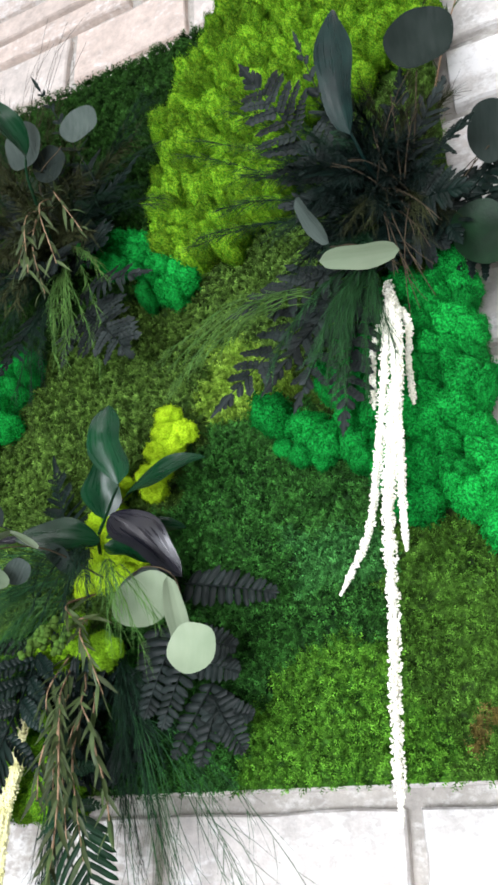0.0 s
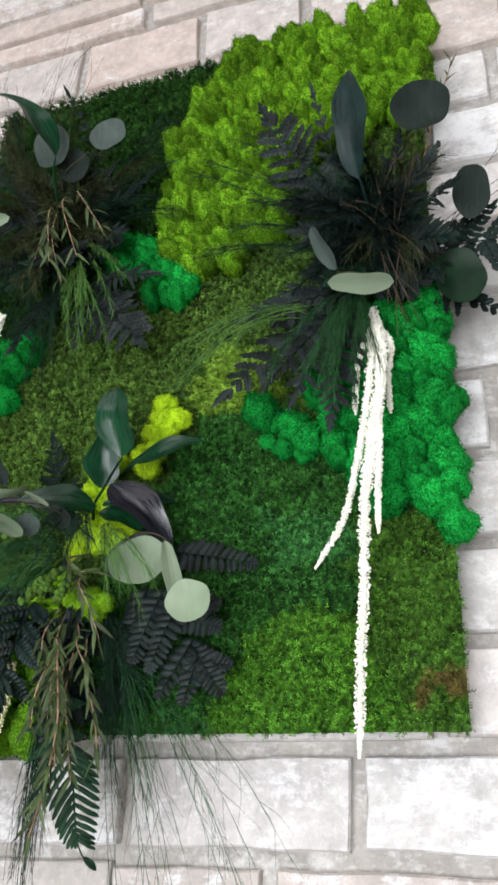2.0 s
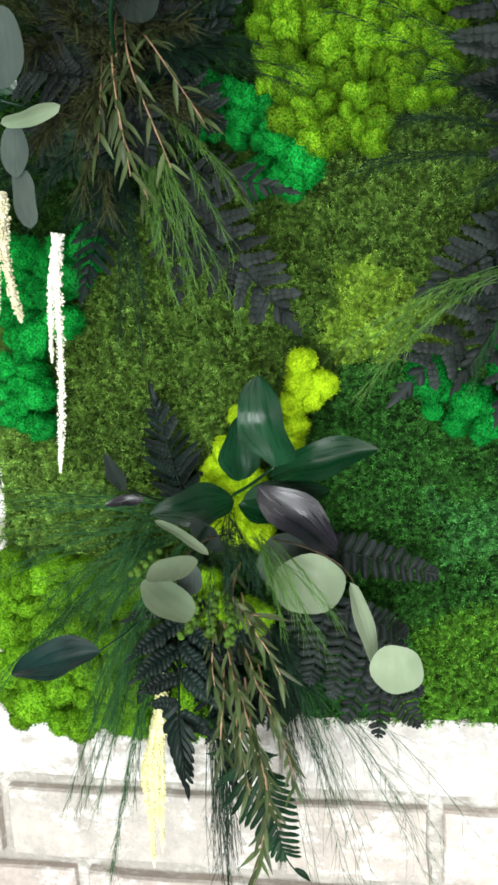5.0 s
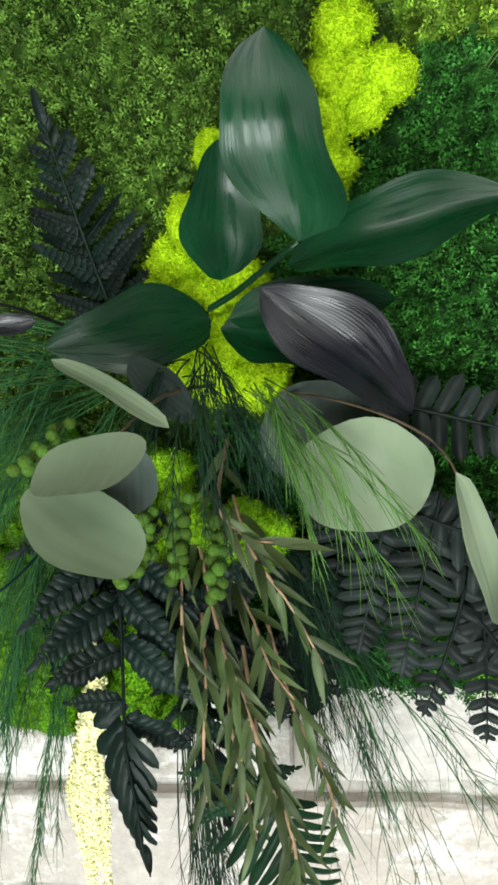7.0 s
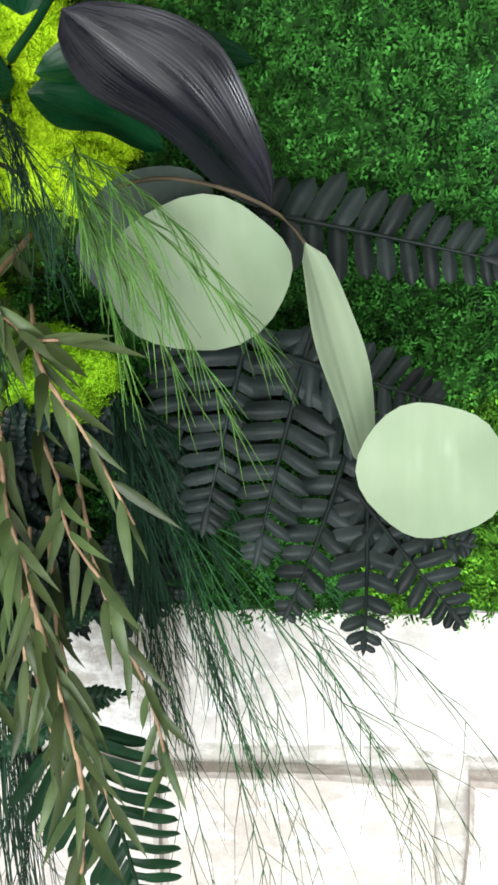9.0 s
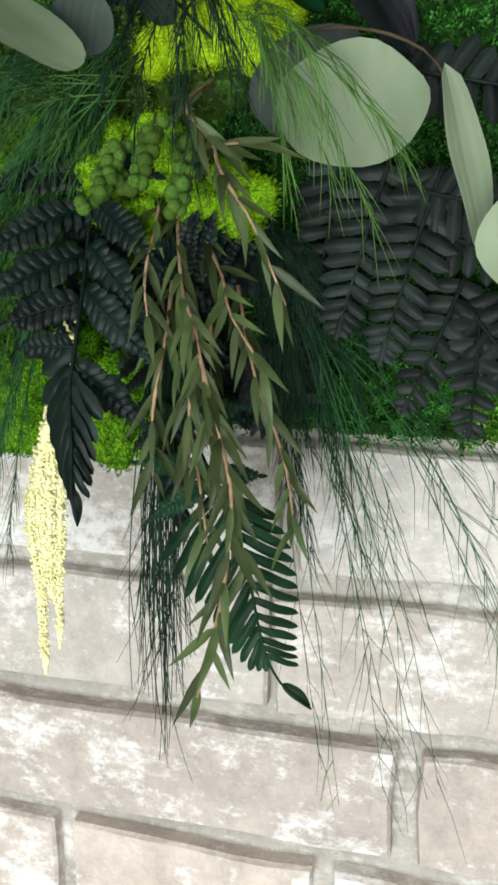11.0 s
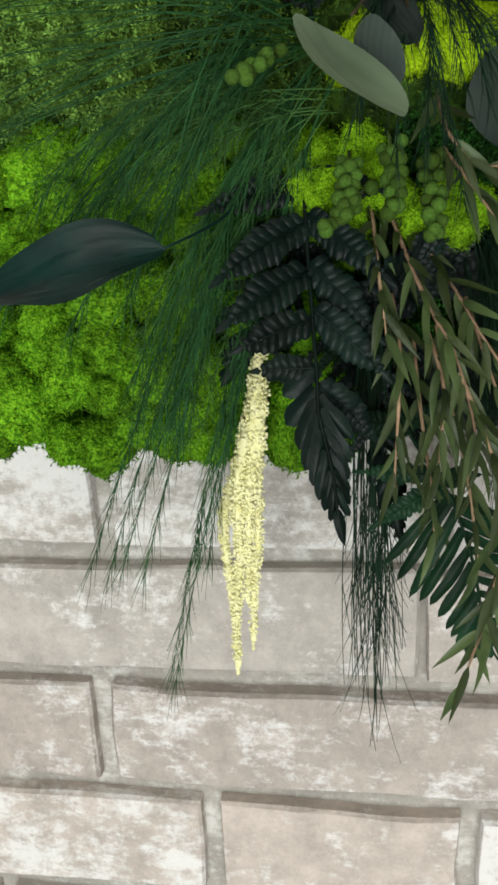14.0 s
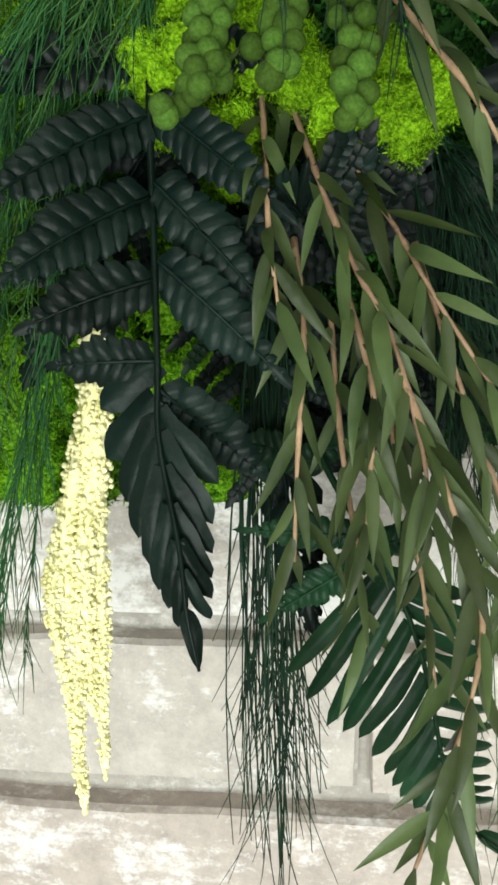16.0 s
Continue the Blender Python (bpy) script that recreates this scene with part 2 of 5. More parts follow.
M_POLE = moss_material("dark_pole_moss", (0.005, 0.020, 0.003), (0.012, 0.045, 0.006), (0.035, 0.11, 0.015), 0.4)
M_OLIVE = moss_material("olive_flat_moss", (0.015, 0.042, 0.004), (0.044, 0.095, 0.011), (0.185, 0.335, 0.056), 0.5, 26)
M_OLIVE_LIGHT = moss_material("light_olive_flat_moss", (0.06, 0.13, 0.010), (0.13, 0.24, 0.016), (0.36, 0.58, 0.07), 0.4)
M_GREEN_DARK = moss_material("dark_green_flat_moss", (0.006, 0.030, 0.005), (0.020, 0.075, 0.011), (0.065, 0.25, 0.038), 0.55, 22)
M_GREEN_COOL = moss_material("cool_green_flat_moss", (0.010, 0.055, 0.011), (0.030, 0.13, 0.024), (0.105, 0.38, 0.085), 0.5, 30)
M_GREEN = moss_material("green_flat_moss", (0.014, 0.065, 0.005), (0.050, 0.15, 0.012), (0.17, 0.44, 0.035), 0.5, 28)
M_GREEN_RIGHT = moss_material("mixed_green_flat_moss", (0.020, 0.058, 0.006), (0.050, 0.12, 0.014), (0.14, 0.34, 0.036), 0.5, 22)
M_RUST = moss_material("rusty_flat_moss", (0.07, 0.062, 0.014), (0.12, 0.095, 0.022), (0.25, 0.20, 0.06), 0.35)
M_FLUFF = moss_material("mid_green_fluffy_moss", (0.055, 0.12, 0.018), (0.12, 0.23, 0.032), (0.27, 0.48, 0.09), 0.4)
M_RUSCUS = foliage("glossy_green_leaf", (0.0013, 0.014, 0.005), (0.0045, 0.040, 0.013), 0.25, 30, 0.035, 0.25, veins=9, gloss=0.30)
M_RUSCUS_DARK = foliage("violet_black_leaf", (0.0025, 0.0025, 0.0045), (0.007, 0.007, 0.012), 0.27, 60, 0.06, 0.2, veins=9, gloss=0.5)
M_RUSCUS_BLUE = foliage("blue_green_leaf", (0.002, 0.010, 0.009), (0.007, 0.028, 0.023), 0.30, 60, 0.08, 0.15, veins=1.5, gloss=0.22)
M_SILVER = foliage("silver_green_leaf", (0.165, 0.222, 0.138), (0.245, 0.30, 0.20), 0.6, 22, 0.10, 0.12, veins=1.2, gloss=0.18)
# colour of the grey-green leaves; also used as a shaded copy of M_SILVER
M_SILVER_DIM = foliage("grey_or_shaded_silver_leaf", (0.04, 0.056, 0.048), (0.07, 0.092, 0.078), 0.6, 22, 0.12, 0.15, veins=2, gloss=0.2)
M_SLATE = foliage("slate_leaf", (0.012, 0.018, 0.015), (0.024, 0.033, 0.028), 0.55, 22, 0.12, 0.15, veins=2, gloss=0.06)
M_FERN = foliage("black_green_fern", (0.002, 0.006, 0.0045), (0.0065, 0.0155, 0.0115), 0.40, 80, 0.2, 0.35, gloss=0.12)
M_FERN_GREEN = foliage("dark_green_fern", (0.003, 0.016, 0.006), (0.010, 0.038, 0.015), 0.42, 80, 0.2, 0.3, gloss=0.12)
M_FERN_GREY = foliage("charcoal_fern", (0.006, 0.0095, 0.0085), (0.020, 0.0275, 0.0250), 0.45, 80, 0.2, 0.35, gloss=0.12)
M_NEEDLE = foliage("green_needles", (0.012, 0.055, 0.016), (0.03, 0.11, 0.03), 0.6, 60, 0.1, 0.4, True, gloss=0.2)
M_NEEDLE_DARK = foliage("dark_green_needles", (0.004, 0.018, 0.009), (0.012, 0.040, 0.018), 0.6, 60, 0.1, 0.4, True, gloss=0.2)
M_NEEDLE_SOFT = foliage("soft_green_needles", (0.030, 0.085, 0.020), (0.070, 0.16, 0.040), 0.6, 60, 0.1, 0.45, True, gloss=0.15)
M_NEEDLE_OLIVE = foliage("olive_brown_needles", (0.022, 0.030, 0.010), (0.064, 0.072, 0.028), 0.7, 60, 0.1, 0.45, True, gloss=0.1)
M_NEEDLE_LIGHT = foliage("light_green_needles", (0.05, 0.13, 0.025), (0.12, 0.24, 0.05), 0.6, 60, 0.1, 0.4, True, gloss=0.2)
M_DRY = foliage("dry_brown_twig", (0.04, 0.031, 0.020), (0.095, 0.073, 0.046), 0.8, 60, 0.2, 0.3, True, gloss=0.1)
M_BARK = foliage("orange_brown_bark", (0.20, 0.125, 0.07), (0.40, 0.26, 0.16), 0.7, 150, 0.5, 0.2, gloss=0.3)
M_WILLOW = foliage("olive_green_leaf", (0.024, 0.040, 0.013), (0.070, 0.098, 0.034), 0.40, 50, 0.2, 0.4, gloss=0.2)
M_BERRY = foliage("green_berry", (0.045, 0.100, 0.012), (0.095, 0.180, 0.028), 0.75, 4, 0.6, 0.35, gloss=0.12)
M_CREAM = foliage("cream_flower_tassel", (0.86, 0.84, 0.70), (0.95, 0.94, 0.84), 0.9, 120, 0.4, 0.05, True, gloss=0.1)
M_IVORY = foliage("ivory_flower_tassel", (0.66, 0.62, 0.42), (0.80, 0.76, 0.56), 0.9, 120, 0.4, 0.06, True, gloss=0.1)
M_LEMON = foliage("pale_yellow_flower_tassel", (0.82, 0.79, 0.40), (0.94, 0.91, 0.58), 0.9, 120, 0.4, 0.06, True, gloss=0.1)

rng = random.Random(7)


# ---- mesh building ----
class Build:
    """Collects vertices, faces and leaf coordinates of one mesh."""

    def __init__(self):
        self.v, self.f, self.uv = [], [], []

    def add(self, verts, faces, uvs=None):
        k = len(self.v)
        self.v.extend(verts)
        self.uv.extend(uvs or [(0.5, 0.5)] * len(verts))
        self.f.extend([tuple(i + k for i in f) for f in faces])

    def mesh(self, name, material, smooth=True):
        me = bpy.data.meshes.new(name)
        me.from_pydata([tuple(p) for p in self.v], [], self.f)
        me.materials.append(material)
        layer = me.uv_layers.new(name="leaf")
        loops = np.empty(len(me.loops), dtype=np.int32)
        me.loops.foreach_get("vertex_index", loops)
        layer.data.foreach_set("uv", np.array(self.uv, dtype=np.float32)[loops].ravel())
        me.polygons.foreach_set("use_smooth", [smooth] * len(me.polygons))
        me.update()
        return me


def part(name, build, material, parent, label="", smooth=True):
    me = build.mesh(name, material, smooth) if isinstance(build, Build) else build
    ob = new(name, me)
    ob.parent = parent
    return tagged(ob, label)


def thing(name, place, label, category, group="", kind=""):
    ob = new(name)
    ob.empty_display_size = 0.01
    ob.location = place
    bpy.context.view_layer.update()
    return tagged(ob, label, category, group, kind)


def local(parent, p):
    return Vector(p) - parent.location


def bezier(p0, p1, p2, n):
    p0, p1, p2 = Vector(p0), Vector(p1), Vector(p2)
    return [p0 * (1 - t) ** 2 + p1 * 2 * t * (1 - t) + p2 * t * t for t in [k / n for k in range(n + 1)]]


def smooth_line(points, n):
    """A rounded line through the points (Catmull-Rom)."""
    ps = [Vector(p) for p in points]
    ps = [2 * ps[0] - ps[1]] + ps + [2 * ps[-1] - ps[-2]]
    out = []
    for a, b, c, d in zip(ps, ps[1:], ps[2:], ps[3:]):
        for k in range(n):
            t = k / n
            out.append(0.5 * (2 * b + (c - a) * t + (2 * a - 5 * b + 4 * c - d) * t * t + (3 * b - a - 3 * c + d) * t ** 3))
    out.append(ps[-2])
    return out


def tube(build, line, r0, r1, sides=6, knots=0.0):
    n = len(line)
    verts, faces = [], []
    for k, p in enumerate(line):
        d = (line[min(k + 1, n - 1)] - line[max(k - 1, 0)]).normalized()
        a = d.orthogonal().normalized()
        b = d.cross(a)
        r = r0 + (r1 - r0) * k / max(n - 1, 1)
        r *= 1 + knots * rng.uniform(-1, 1)
        for s in range(sides):
            w = 2 * math.pi * s / sides
            verts.append(p + (a * math.cos(w) + b * math.sin(w)) * r)
    for k in range(n - 1):
        for s in range(sides):
            t = (s + 1) % sides
            faces.append((k * sides + s, k * sides + t, (k + 1) * sides + t, (k + 1) * sides + s))
    faces.append(tuple(range(sides))[::-1])
    faces.append(tuple((n - 1) * sides + s for s in range(sides)))
    build.add(verts, faces)


def axes(base, tip, normal):
    base, tip, normal = Vector(base), Vector(tip), Vector(normal)
    y = (tip - base).normalized()
    x = y.cross(normal)
    x = x.normalized() if x.length > 1e-5 else y.orthogonal().normalized()
    z = x.cross(y)
    return base, x, y, z, (tip - base).length


def pointed(t):
    """Half width of a lance-shaped leaf along its length."""
    return max(0.0, math.sin(math.pi * t ** 0.88)) ** 0.62 * (1 - 0.10 * t)


def narrow(t):
    return max(0.0, math.sin(math.pi * t ** 0.9)) ** 0.75


def lance(t):
    """A willow-like leaf: widest below the middle, drawn out to a fine point."""
    return max(0.0, math.sin(math.pi * t ** 0.72)) ** 0.9 * (1 - 0.25 * t)


def rounded(t):
    return math.sqrt(max(0.0, 1 - (2 * t - 1) ** 2)) ** 0.85


def finger(t):
    return (0.80 + 0.20 * min(1.0, t / 0.4)) * math.sqrt(max(0.0, 1.0 - max(0.0, (t - 0.55) / 0.45) ** 2.4))


def lobe(t):
    """A leathery leaflet: broad foot, round end."""
    return (0.72 + 0.28 * min(1.0, t / 0.35)) * math.sqrt(max(0.0, 1 - max(0.0, (t - 0.5) / 0.5) ** 2.6))


def leaf(build, base, tip, normal, width, shape=pointed, fold=0.18, arch=0.1, twist=0.0, rows=9, wavy=0.0, cols=2, skew=0.0):
    """One blade: base to tip, with a fold along its middle and an arch away from the normal."""
    o, x, y, z, length = axes(base, tip, normal)
    verts, uvs, faces = [], [], []
    ph = rng.uniform(0, 6.28)
    across = [(c - cols) / cols for c in range(2 * cols + 1)]
    for k in range(rows + 1):
        t = k / rows
        lift = arch * length * 4 * t * (1 - t)
        ang = twist * t
        for u in across:
            w = width / 2 * max(shape(t ** (1 + skew if u < 0 else 1 - 0.55 * skew)), 0.015)
            wob = 1 + wavy * math.sin(ph + 9 * t + (2 if u > 0 else 0))
            px = u * w * wob
            pz = lift + abs(u) * w * fold * 2 + wavy * w * 0.6 * math.sin(ph + 7 * t) * u + wavy * w * 1.5 * noise.noise(Vector((u * 0.7 + ph, t * 2.4, ph * 2)))
            qx, qz = px * math.cos(ang) - pz * math.sin(ang), px * math.sin(ang) + pz * math.cos(ang)
            verts.append(o + x * qx + y * (t * length) + z * qz)
            uvs.append((u * 0.5 + 0.5, t))
    m = len(across)
    for k in range(rows):
        for c in range(m - 1):
            faces.append((k * m + c, k * m + c + 1, (k + 1) * m + c + 1, (k + 1) * m + c))
    build.add(verts, faces, uvs)


def disc(build, centre, across, up, normal, w, h, cup=0.12, wavy=0.05):
    """A round leaf with a cupped, slightly uneven rim; its stalk end lies at the foot of up."""
    c, z = Vector(centre), Vector(normal).normalized()
    y = Vector(up)
    y = (y - z * y.dot(z)).normalized()
    x = y.cross(z)
    ph = rng.uniform(0, 6.28)
    verts, uvs, faces = [c + z * (-cup * w * 0.3)], [(0.5, 0.5)], []
    rings, seg = 4, 28
    for r in range(1, rings + 1):
        q = r / rings
        for s in range(seg):
            a = 2 * math.pi * s / seg
            e = q * (1 + wavy * math.sin(2 * a + ph) * q + wavy * 0.5 * math.sin(5 * a + 2 * ph) * q)
            px, py = math.cos(a) * w / 2 * e, math.sin(a) * h / 2 * e
            pz = cup * w * (q * q - 0.3) + wavy * w * 0.5 * math.sin(3 * a + ph) * q * q
            verts.append(c + x * px + y * py + z * pz)
            uvs.append((px / w + 0.5, py / h + 0.5))
    for s in range(seg):
        faces.append((0, 1 + s, 1 + (s + 1) % seg))
    for r in range(rings - 1):
        for s in range(seg):
            a, b = 1 + r * seg + s, 1 + r * seg + (s + 1) % seg
            faces.append((a, a + seg, b + seg, b))
    build.add(verts, faces, uvs)


# ---- room ----
def box(name, lo, hi, material, label="", category="", kind="structure"):
    b = Build()
    x0, y0, z0 = lo
    x1, y1, z1 = hi
    b.add([Vector(p) for p in ((x0, y0, z0), (x1, y0, z0), (x1, y1, z0), (x0, y1, z0), (x0, y0, z1), (x1, y0, z1), (x1, y1, z1), (x0, y1, z1))],
          [(3, 2, 1, 0), (4, 5, 6, 7), (0, 1, 5, 4), (1, 2, 6, 5), (2, 3, 7, 6), (3, 0, 4, 7)])
    ob = new(name, b.mesh(name, material, False))
    return tagged(ob, label, category, "", kind)


X0, X1, Y0, TOP = -2.0, 2.6, -2.0, 2.7
wall_north = box("wall_north", (X0, 0.010, 0), (X1, 0.2, TOP), M_MORTAR, "mortar-jointed wall of whitewashed brick", "wall")
# this side is out of view; its opening is added for the front light
box("wall_south", (X0, Y0 - 0.15, 0), (X1, Y0, 0.45), M_PLASTER, "plain grey plastered wall under an added light opening", "wall")
box("wall_south_upper", (X0, Y0 - 0.15, 1.55), (X1, Y0, TOP), M_PLASTER, "plain grey plastered wall over an added light opening", "wall")
box("wall_south_west", (X0, Y0 - 0.15, 0.45), (-0.55, Y0, 1.55), M_PLASTER, "plain grey plastered wall beside an added light opening", "wall")
box("wall_south_east", (1.05, Y0 - 0.15, 0.45), (X1, Y0, 1.55), M_PLASTER, "plain grey plastered wall beside an added light opening", "wall")
box("wall_west", (X0 - 0.15, Y0 - 0.15, 0), (X0, 0.2, TOP), M_PLASTER, "plain grey plastered wall", "wall")
box("wall_east", (X1, Y0 - 0.15, 0), (X1 + 0.15, 0.2, TOP), M_PLASTER, "plain grey plastered wall", "wall")
box("floor", (X0, Y0, -0.1), (X1, 0.010, 0), M_FLOOR, "plain grey floor", "floor")
box("ceiling", (X0 - 0.15, Y0 - 0.15, TOP), (X1 + 0.15, 0.2, TOP + 0.1), M_PLASTER, "plain grey ceiling, unseen", "ceiling")

# ---- moss picture ----
PX0, PX1, PZ0, PZ1 = 0.008, 0.482, 1.388, 2.082
MOSS = {
    "pole": [(.06, 2.04, .08), (.16, 2.04, .08), (.25, 2.06, .05), (.15, 1.95, .08), (.19, 1.89, .045), (.05, 1.95, .07), (.06, 1.85, .08), (.14, 1.80, .05)],
    "lime": [(.48, 2.05, .06), (.42, 2.06, .06), (.36, 2.065, .045), (.31, 2.01, .05), (.27, 1.95, .04), (.25, 1.88, .03), (.255, 1.835, .02),
             (.29, 1.86, .035), (.268, 1.808, .020), (.296, 1.815, .020), (.330, 1.838, .024), (.252, 1.826, .010), (.34, 1.95, .06), (.40, 1.98, .06), (.47, 1.99, .05), (.33, 1.89, .04)],
    "olive_brown": [(.48, 1.87, .05), (.44, 1.81, .07), (.40, 1.86, .03)],
    "emerald": [(.17, 1.845, .02), (.195, 1.83, .02), (.225, 1.815, .018), (.238, 1.785, .018),
                (.334, 1.636, .010), (.350, 1.612, .013), (.37, 1.607, .014), (.395, 1.598, .018), (.41, 1.65, .03), (.45, 1.67, .04), (.48, 1.69, .035),
                (.46, 1.60, .045), (.485, 1.55, .03), (.44, 1.565, .022),
                (.03, 1.71, .035), (.02, 1.66, .03), (.03, 1.620, .028), (.085, 1.725, .020), (.055, 1.70, .03)],
    "olive": [(.28, 1.755, .030), (.34, 1.785, .035), (.24, 1.72, .04), (.20, 1.70, .04), (.12, 1.68, .06), (.14, 1.63, .06), (.09, 1.60, .045), (.19, 1.64, .04),
              (.35, 1.74, .05), (.15, 1.76, .05), (.12, 1.55, .04)],
    "olive_light": [(.302, 1.684, .034)],
    "yellow": [(.247, 1.650, .009), (.252, 1.635, .015), (.243, 1.612, .007), (.237, 1.596, .010), (.203, 1.613, .007), (.186, 1.585, .011), (.190, 1.565, .014), (.203, 1.545, .015),
               (.216, 1.533, .011), (.180, 1.536, .013)],
    "green_dark": [(.31, 1.59, .06), (.36, 1.57, .04), (.37, 1.49, .035), (.30, 1.50, .05), (.27, 1.56, .045), (.22, 1.44, .05), (.27, 1.43, .03)],
    "green_cool": [(.345, 1.548, .024), (.368, 1.535, .028), (.355, 1.512, .016), (.395, 1.52, .014)],
    "green": [(.37, 1.43, .046), (.40, 1.41, .035), (.335, 1.405, .026), (.42, 1.395, .02)],
    "green_right": [(.45, 1.50, .045), (.46, 1.45, .05), (.475, 1.405, .03)],
    "rust": [(.467, 1.42, .030)],
    "fluff": [(.03, 1.57, .05), (.03, 1.53, .045), (.065, 1.56, .036), (.075, 1.525, .025)],
    "lime_deep": [(.0, 1.48, .045), (.03, 1.47, .05), (.02, 1.42, .04), (.07, 1.43, .06), (.06, 1.385, .035), (.12, 1.41, .05), (.13, 1.46, .045), (.15, 1.385, .025)],
}


def moss_kind(x, z):
    best, name = -9.0, ""
    for k, seeds in MOSS.items():
        for sx, sz, r in seeds:
            q = r - math.hypot(x - sx, z - sz)
            if q > best:
                best, name = q, k
    return name


picture = thing("moss_picture", (0.245, 0.0, 1.388), "rectangular preserved moss picture in many greens hung on the brick wall", "moss picture")


def board_mesh():
    b = Build()
    bm = bmesh.new()
    bmesh.ops.create_cube(bm, size=1.0)
    bmesh.ops.scale(bm, vec=(PX1 - PX0 - 0.012, 0.022, PZ1 - PZ0 - 0.012), verts=bm.verts)
    bmesh.ops.bevel(bm, geom=bm.edges[:], offset=0.002, segments=2, affect="EDGES")
    bm.verts.ensure_lookup_table()
    c = local(picture, ((PX0 + PX1) / 2, -0.012, (PZ0 + PZ1) / 2))
    b.add([v.co + c for v in bm.verts], [tuple(v.index for v in f.verts) for f in bm.faces])
    bm.free()
    return b


part("backing_board", board_mesh(), M_BOARD, picture, "dark backing board", False)


def moss_height(x, z):
    return -0.031 - 0.006 * noise.noise(Vector((x * 22, z * 22, 3.1))) - 0.0055 * noise.noise(Vector((x * 95, z * 95, 8.0))) - 0.003 * noise.noise(Vector((x * 210, z * 210, 2.0)))


def flat_moss(kinds, name, material, label, tufts, length, seed, upright=0.55):
    """A low uneven cushion set with small leafy sprigs; each sprig is an axis with leaflets on both sides."""
    r = np.random.RandomState(seed)
    step = 0.005
    b = Build()
    nx, nz = int((PX1 - PX0) / step), int((PZ1 - PZ0) / step)
    cells = []
    for i in range(-1, nx + 1):
        for j in range(-1, nz + 1):
            x, z = PX0 + (i + 0.5) * step, PZ0 + (j + 0.5) * step
            if moss_kind(x + 0.012 * noise.noise(Vector((x * 50, z * 50, 0))), z + 0.012 * noise.noise(Vector((x * 50, z * 50, 5)))) in kinds:
                cells.append((i, j))
                v = []
                for a, c in ((0, 0), (1, 0), (1, 1), (0, 1)):
                    px, pz = PX0 + (i + a) * step, PZ0 + (j + c) * step
                    v.append(local(picture, (px, moss_height(px, pz) + 0.002, pz)))
                b.add(v, [(0, 1, 2, 3)], [(0.5, 0.0)] * 4)
    sheet = part(name, b, material, picture, label)
    cx = np.array([c[0] for c in cells])[:, None] + r.rand(len(cells), tufts)
    cz = np.array([c[1] for c in cells])[:, None] + r.rand(len(cells), tufts)
    x, z = (PX0 + cx * step).ravel(), (PZ0 + cz * step).ravel()
    y = np.array([moss_height(a, c) for a, c in zip(x, z)])
    sprigs, n = 4, 6
    foot = np.stack([x, y, z], -1) - np.array(picture.location)
    foot[:, 1] += r.uniform(-0.0022, 0.0020, len(x))
    foot = np.repeat(foot, sprigs, 0)
    m = len(foot)
    ang = r.rand(m) * 2 * np.pi
    lean = r.uniform(0.45, 1.1, m)
    d = np.stack([np.cos(ang) * lean, -upright * r.uniform(0.6, 1.5, m), np.sin(ang) * lean + 0.1], -1)
    d /= np.linalg.norm(d, axis=1, keepdims=True)
    side = np.cross(d, r.randn(m, 3))
    side /= np.linalg.norm(side, axis=1, keepdims=True)
    up = np.cross(side, d)
    long = length * r.uniform(0.6, 1.25, m)
    bend = r.uniform(-0.25, 0.25, (m, 1))
    k = np.arange(n + 1) / n
    axis = foot[:, None] + (d * long[:, None])[:, None] * k[None, :, None] + (up * bend * long[:, None])[:, None] * (k ** 2)[None, :, None]
    sign = np.where(np.arange(n) % 2 == 0, 1.0, -1.0)
    reach = length * 0.40 * (1.1 - 0.65 * k[:n]) * r.uniform(0.7, 1.3, (m, n))
    way = d[:, None] * 0.75 + side[:, None] * sign[None, :, None] * 0.8 + up[:, None] * r.uniform(-0.35, 0.35, (m, n, 1))
    tip = axis[:, :n] + way * reach[..., None]
    belly = axis[:, :n] + way * reach[..., None] * 0.55 - d[:, None] * reach[..., None] * 0.22
    verts = np.concatenate([axis, belly, tip], 1)
    per = 3 * n + 1
    quad = np.array([[i, n + 1 + i, 2 * n + 1 + i, i + 1] for i in range(n)])
    faces = (np.arange(m)[:, None, None] * per + quad[None]).reshape(-1, 4)
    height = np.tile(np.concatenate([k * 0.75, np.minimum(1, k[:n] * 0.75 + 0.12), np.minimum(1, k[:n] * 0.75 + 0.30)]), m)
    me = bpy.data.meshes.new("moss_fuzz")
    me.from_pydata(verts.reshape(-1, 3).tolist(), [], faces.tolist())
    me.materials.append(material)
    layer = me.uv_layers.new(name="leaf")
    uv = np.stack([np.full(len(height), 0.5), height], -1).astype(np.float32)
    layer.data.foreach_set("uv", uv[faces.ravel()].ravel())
    ob = new("moss_fuzz", me)
    ob.parent = sheet
    tagged(ob, label, "", "", "stuff")


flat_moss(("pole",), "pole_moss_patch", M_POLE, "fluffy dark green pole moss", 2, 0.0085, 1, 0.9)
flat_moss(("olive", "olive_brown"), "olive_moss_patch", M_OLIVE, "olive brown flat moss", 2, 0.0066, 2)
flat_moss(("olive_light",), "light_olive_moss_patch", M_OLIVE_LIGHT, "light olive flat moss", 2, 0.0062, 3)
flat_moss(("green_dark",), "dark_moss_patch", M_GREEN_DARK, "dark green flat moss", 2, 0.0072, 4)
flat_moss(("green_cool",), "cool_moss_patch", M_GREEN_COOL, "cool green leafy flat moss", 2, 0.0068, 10)
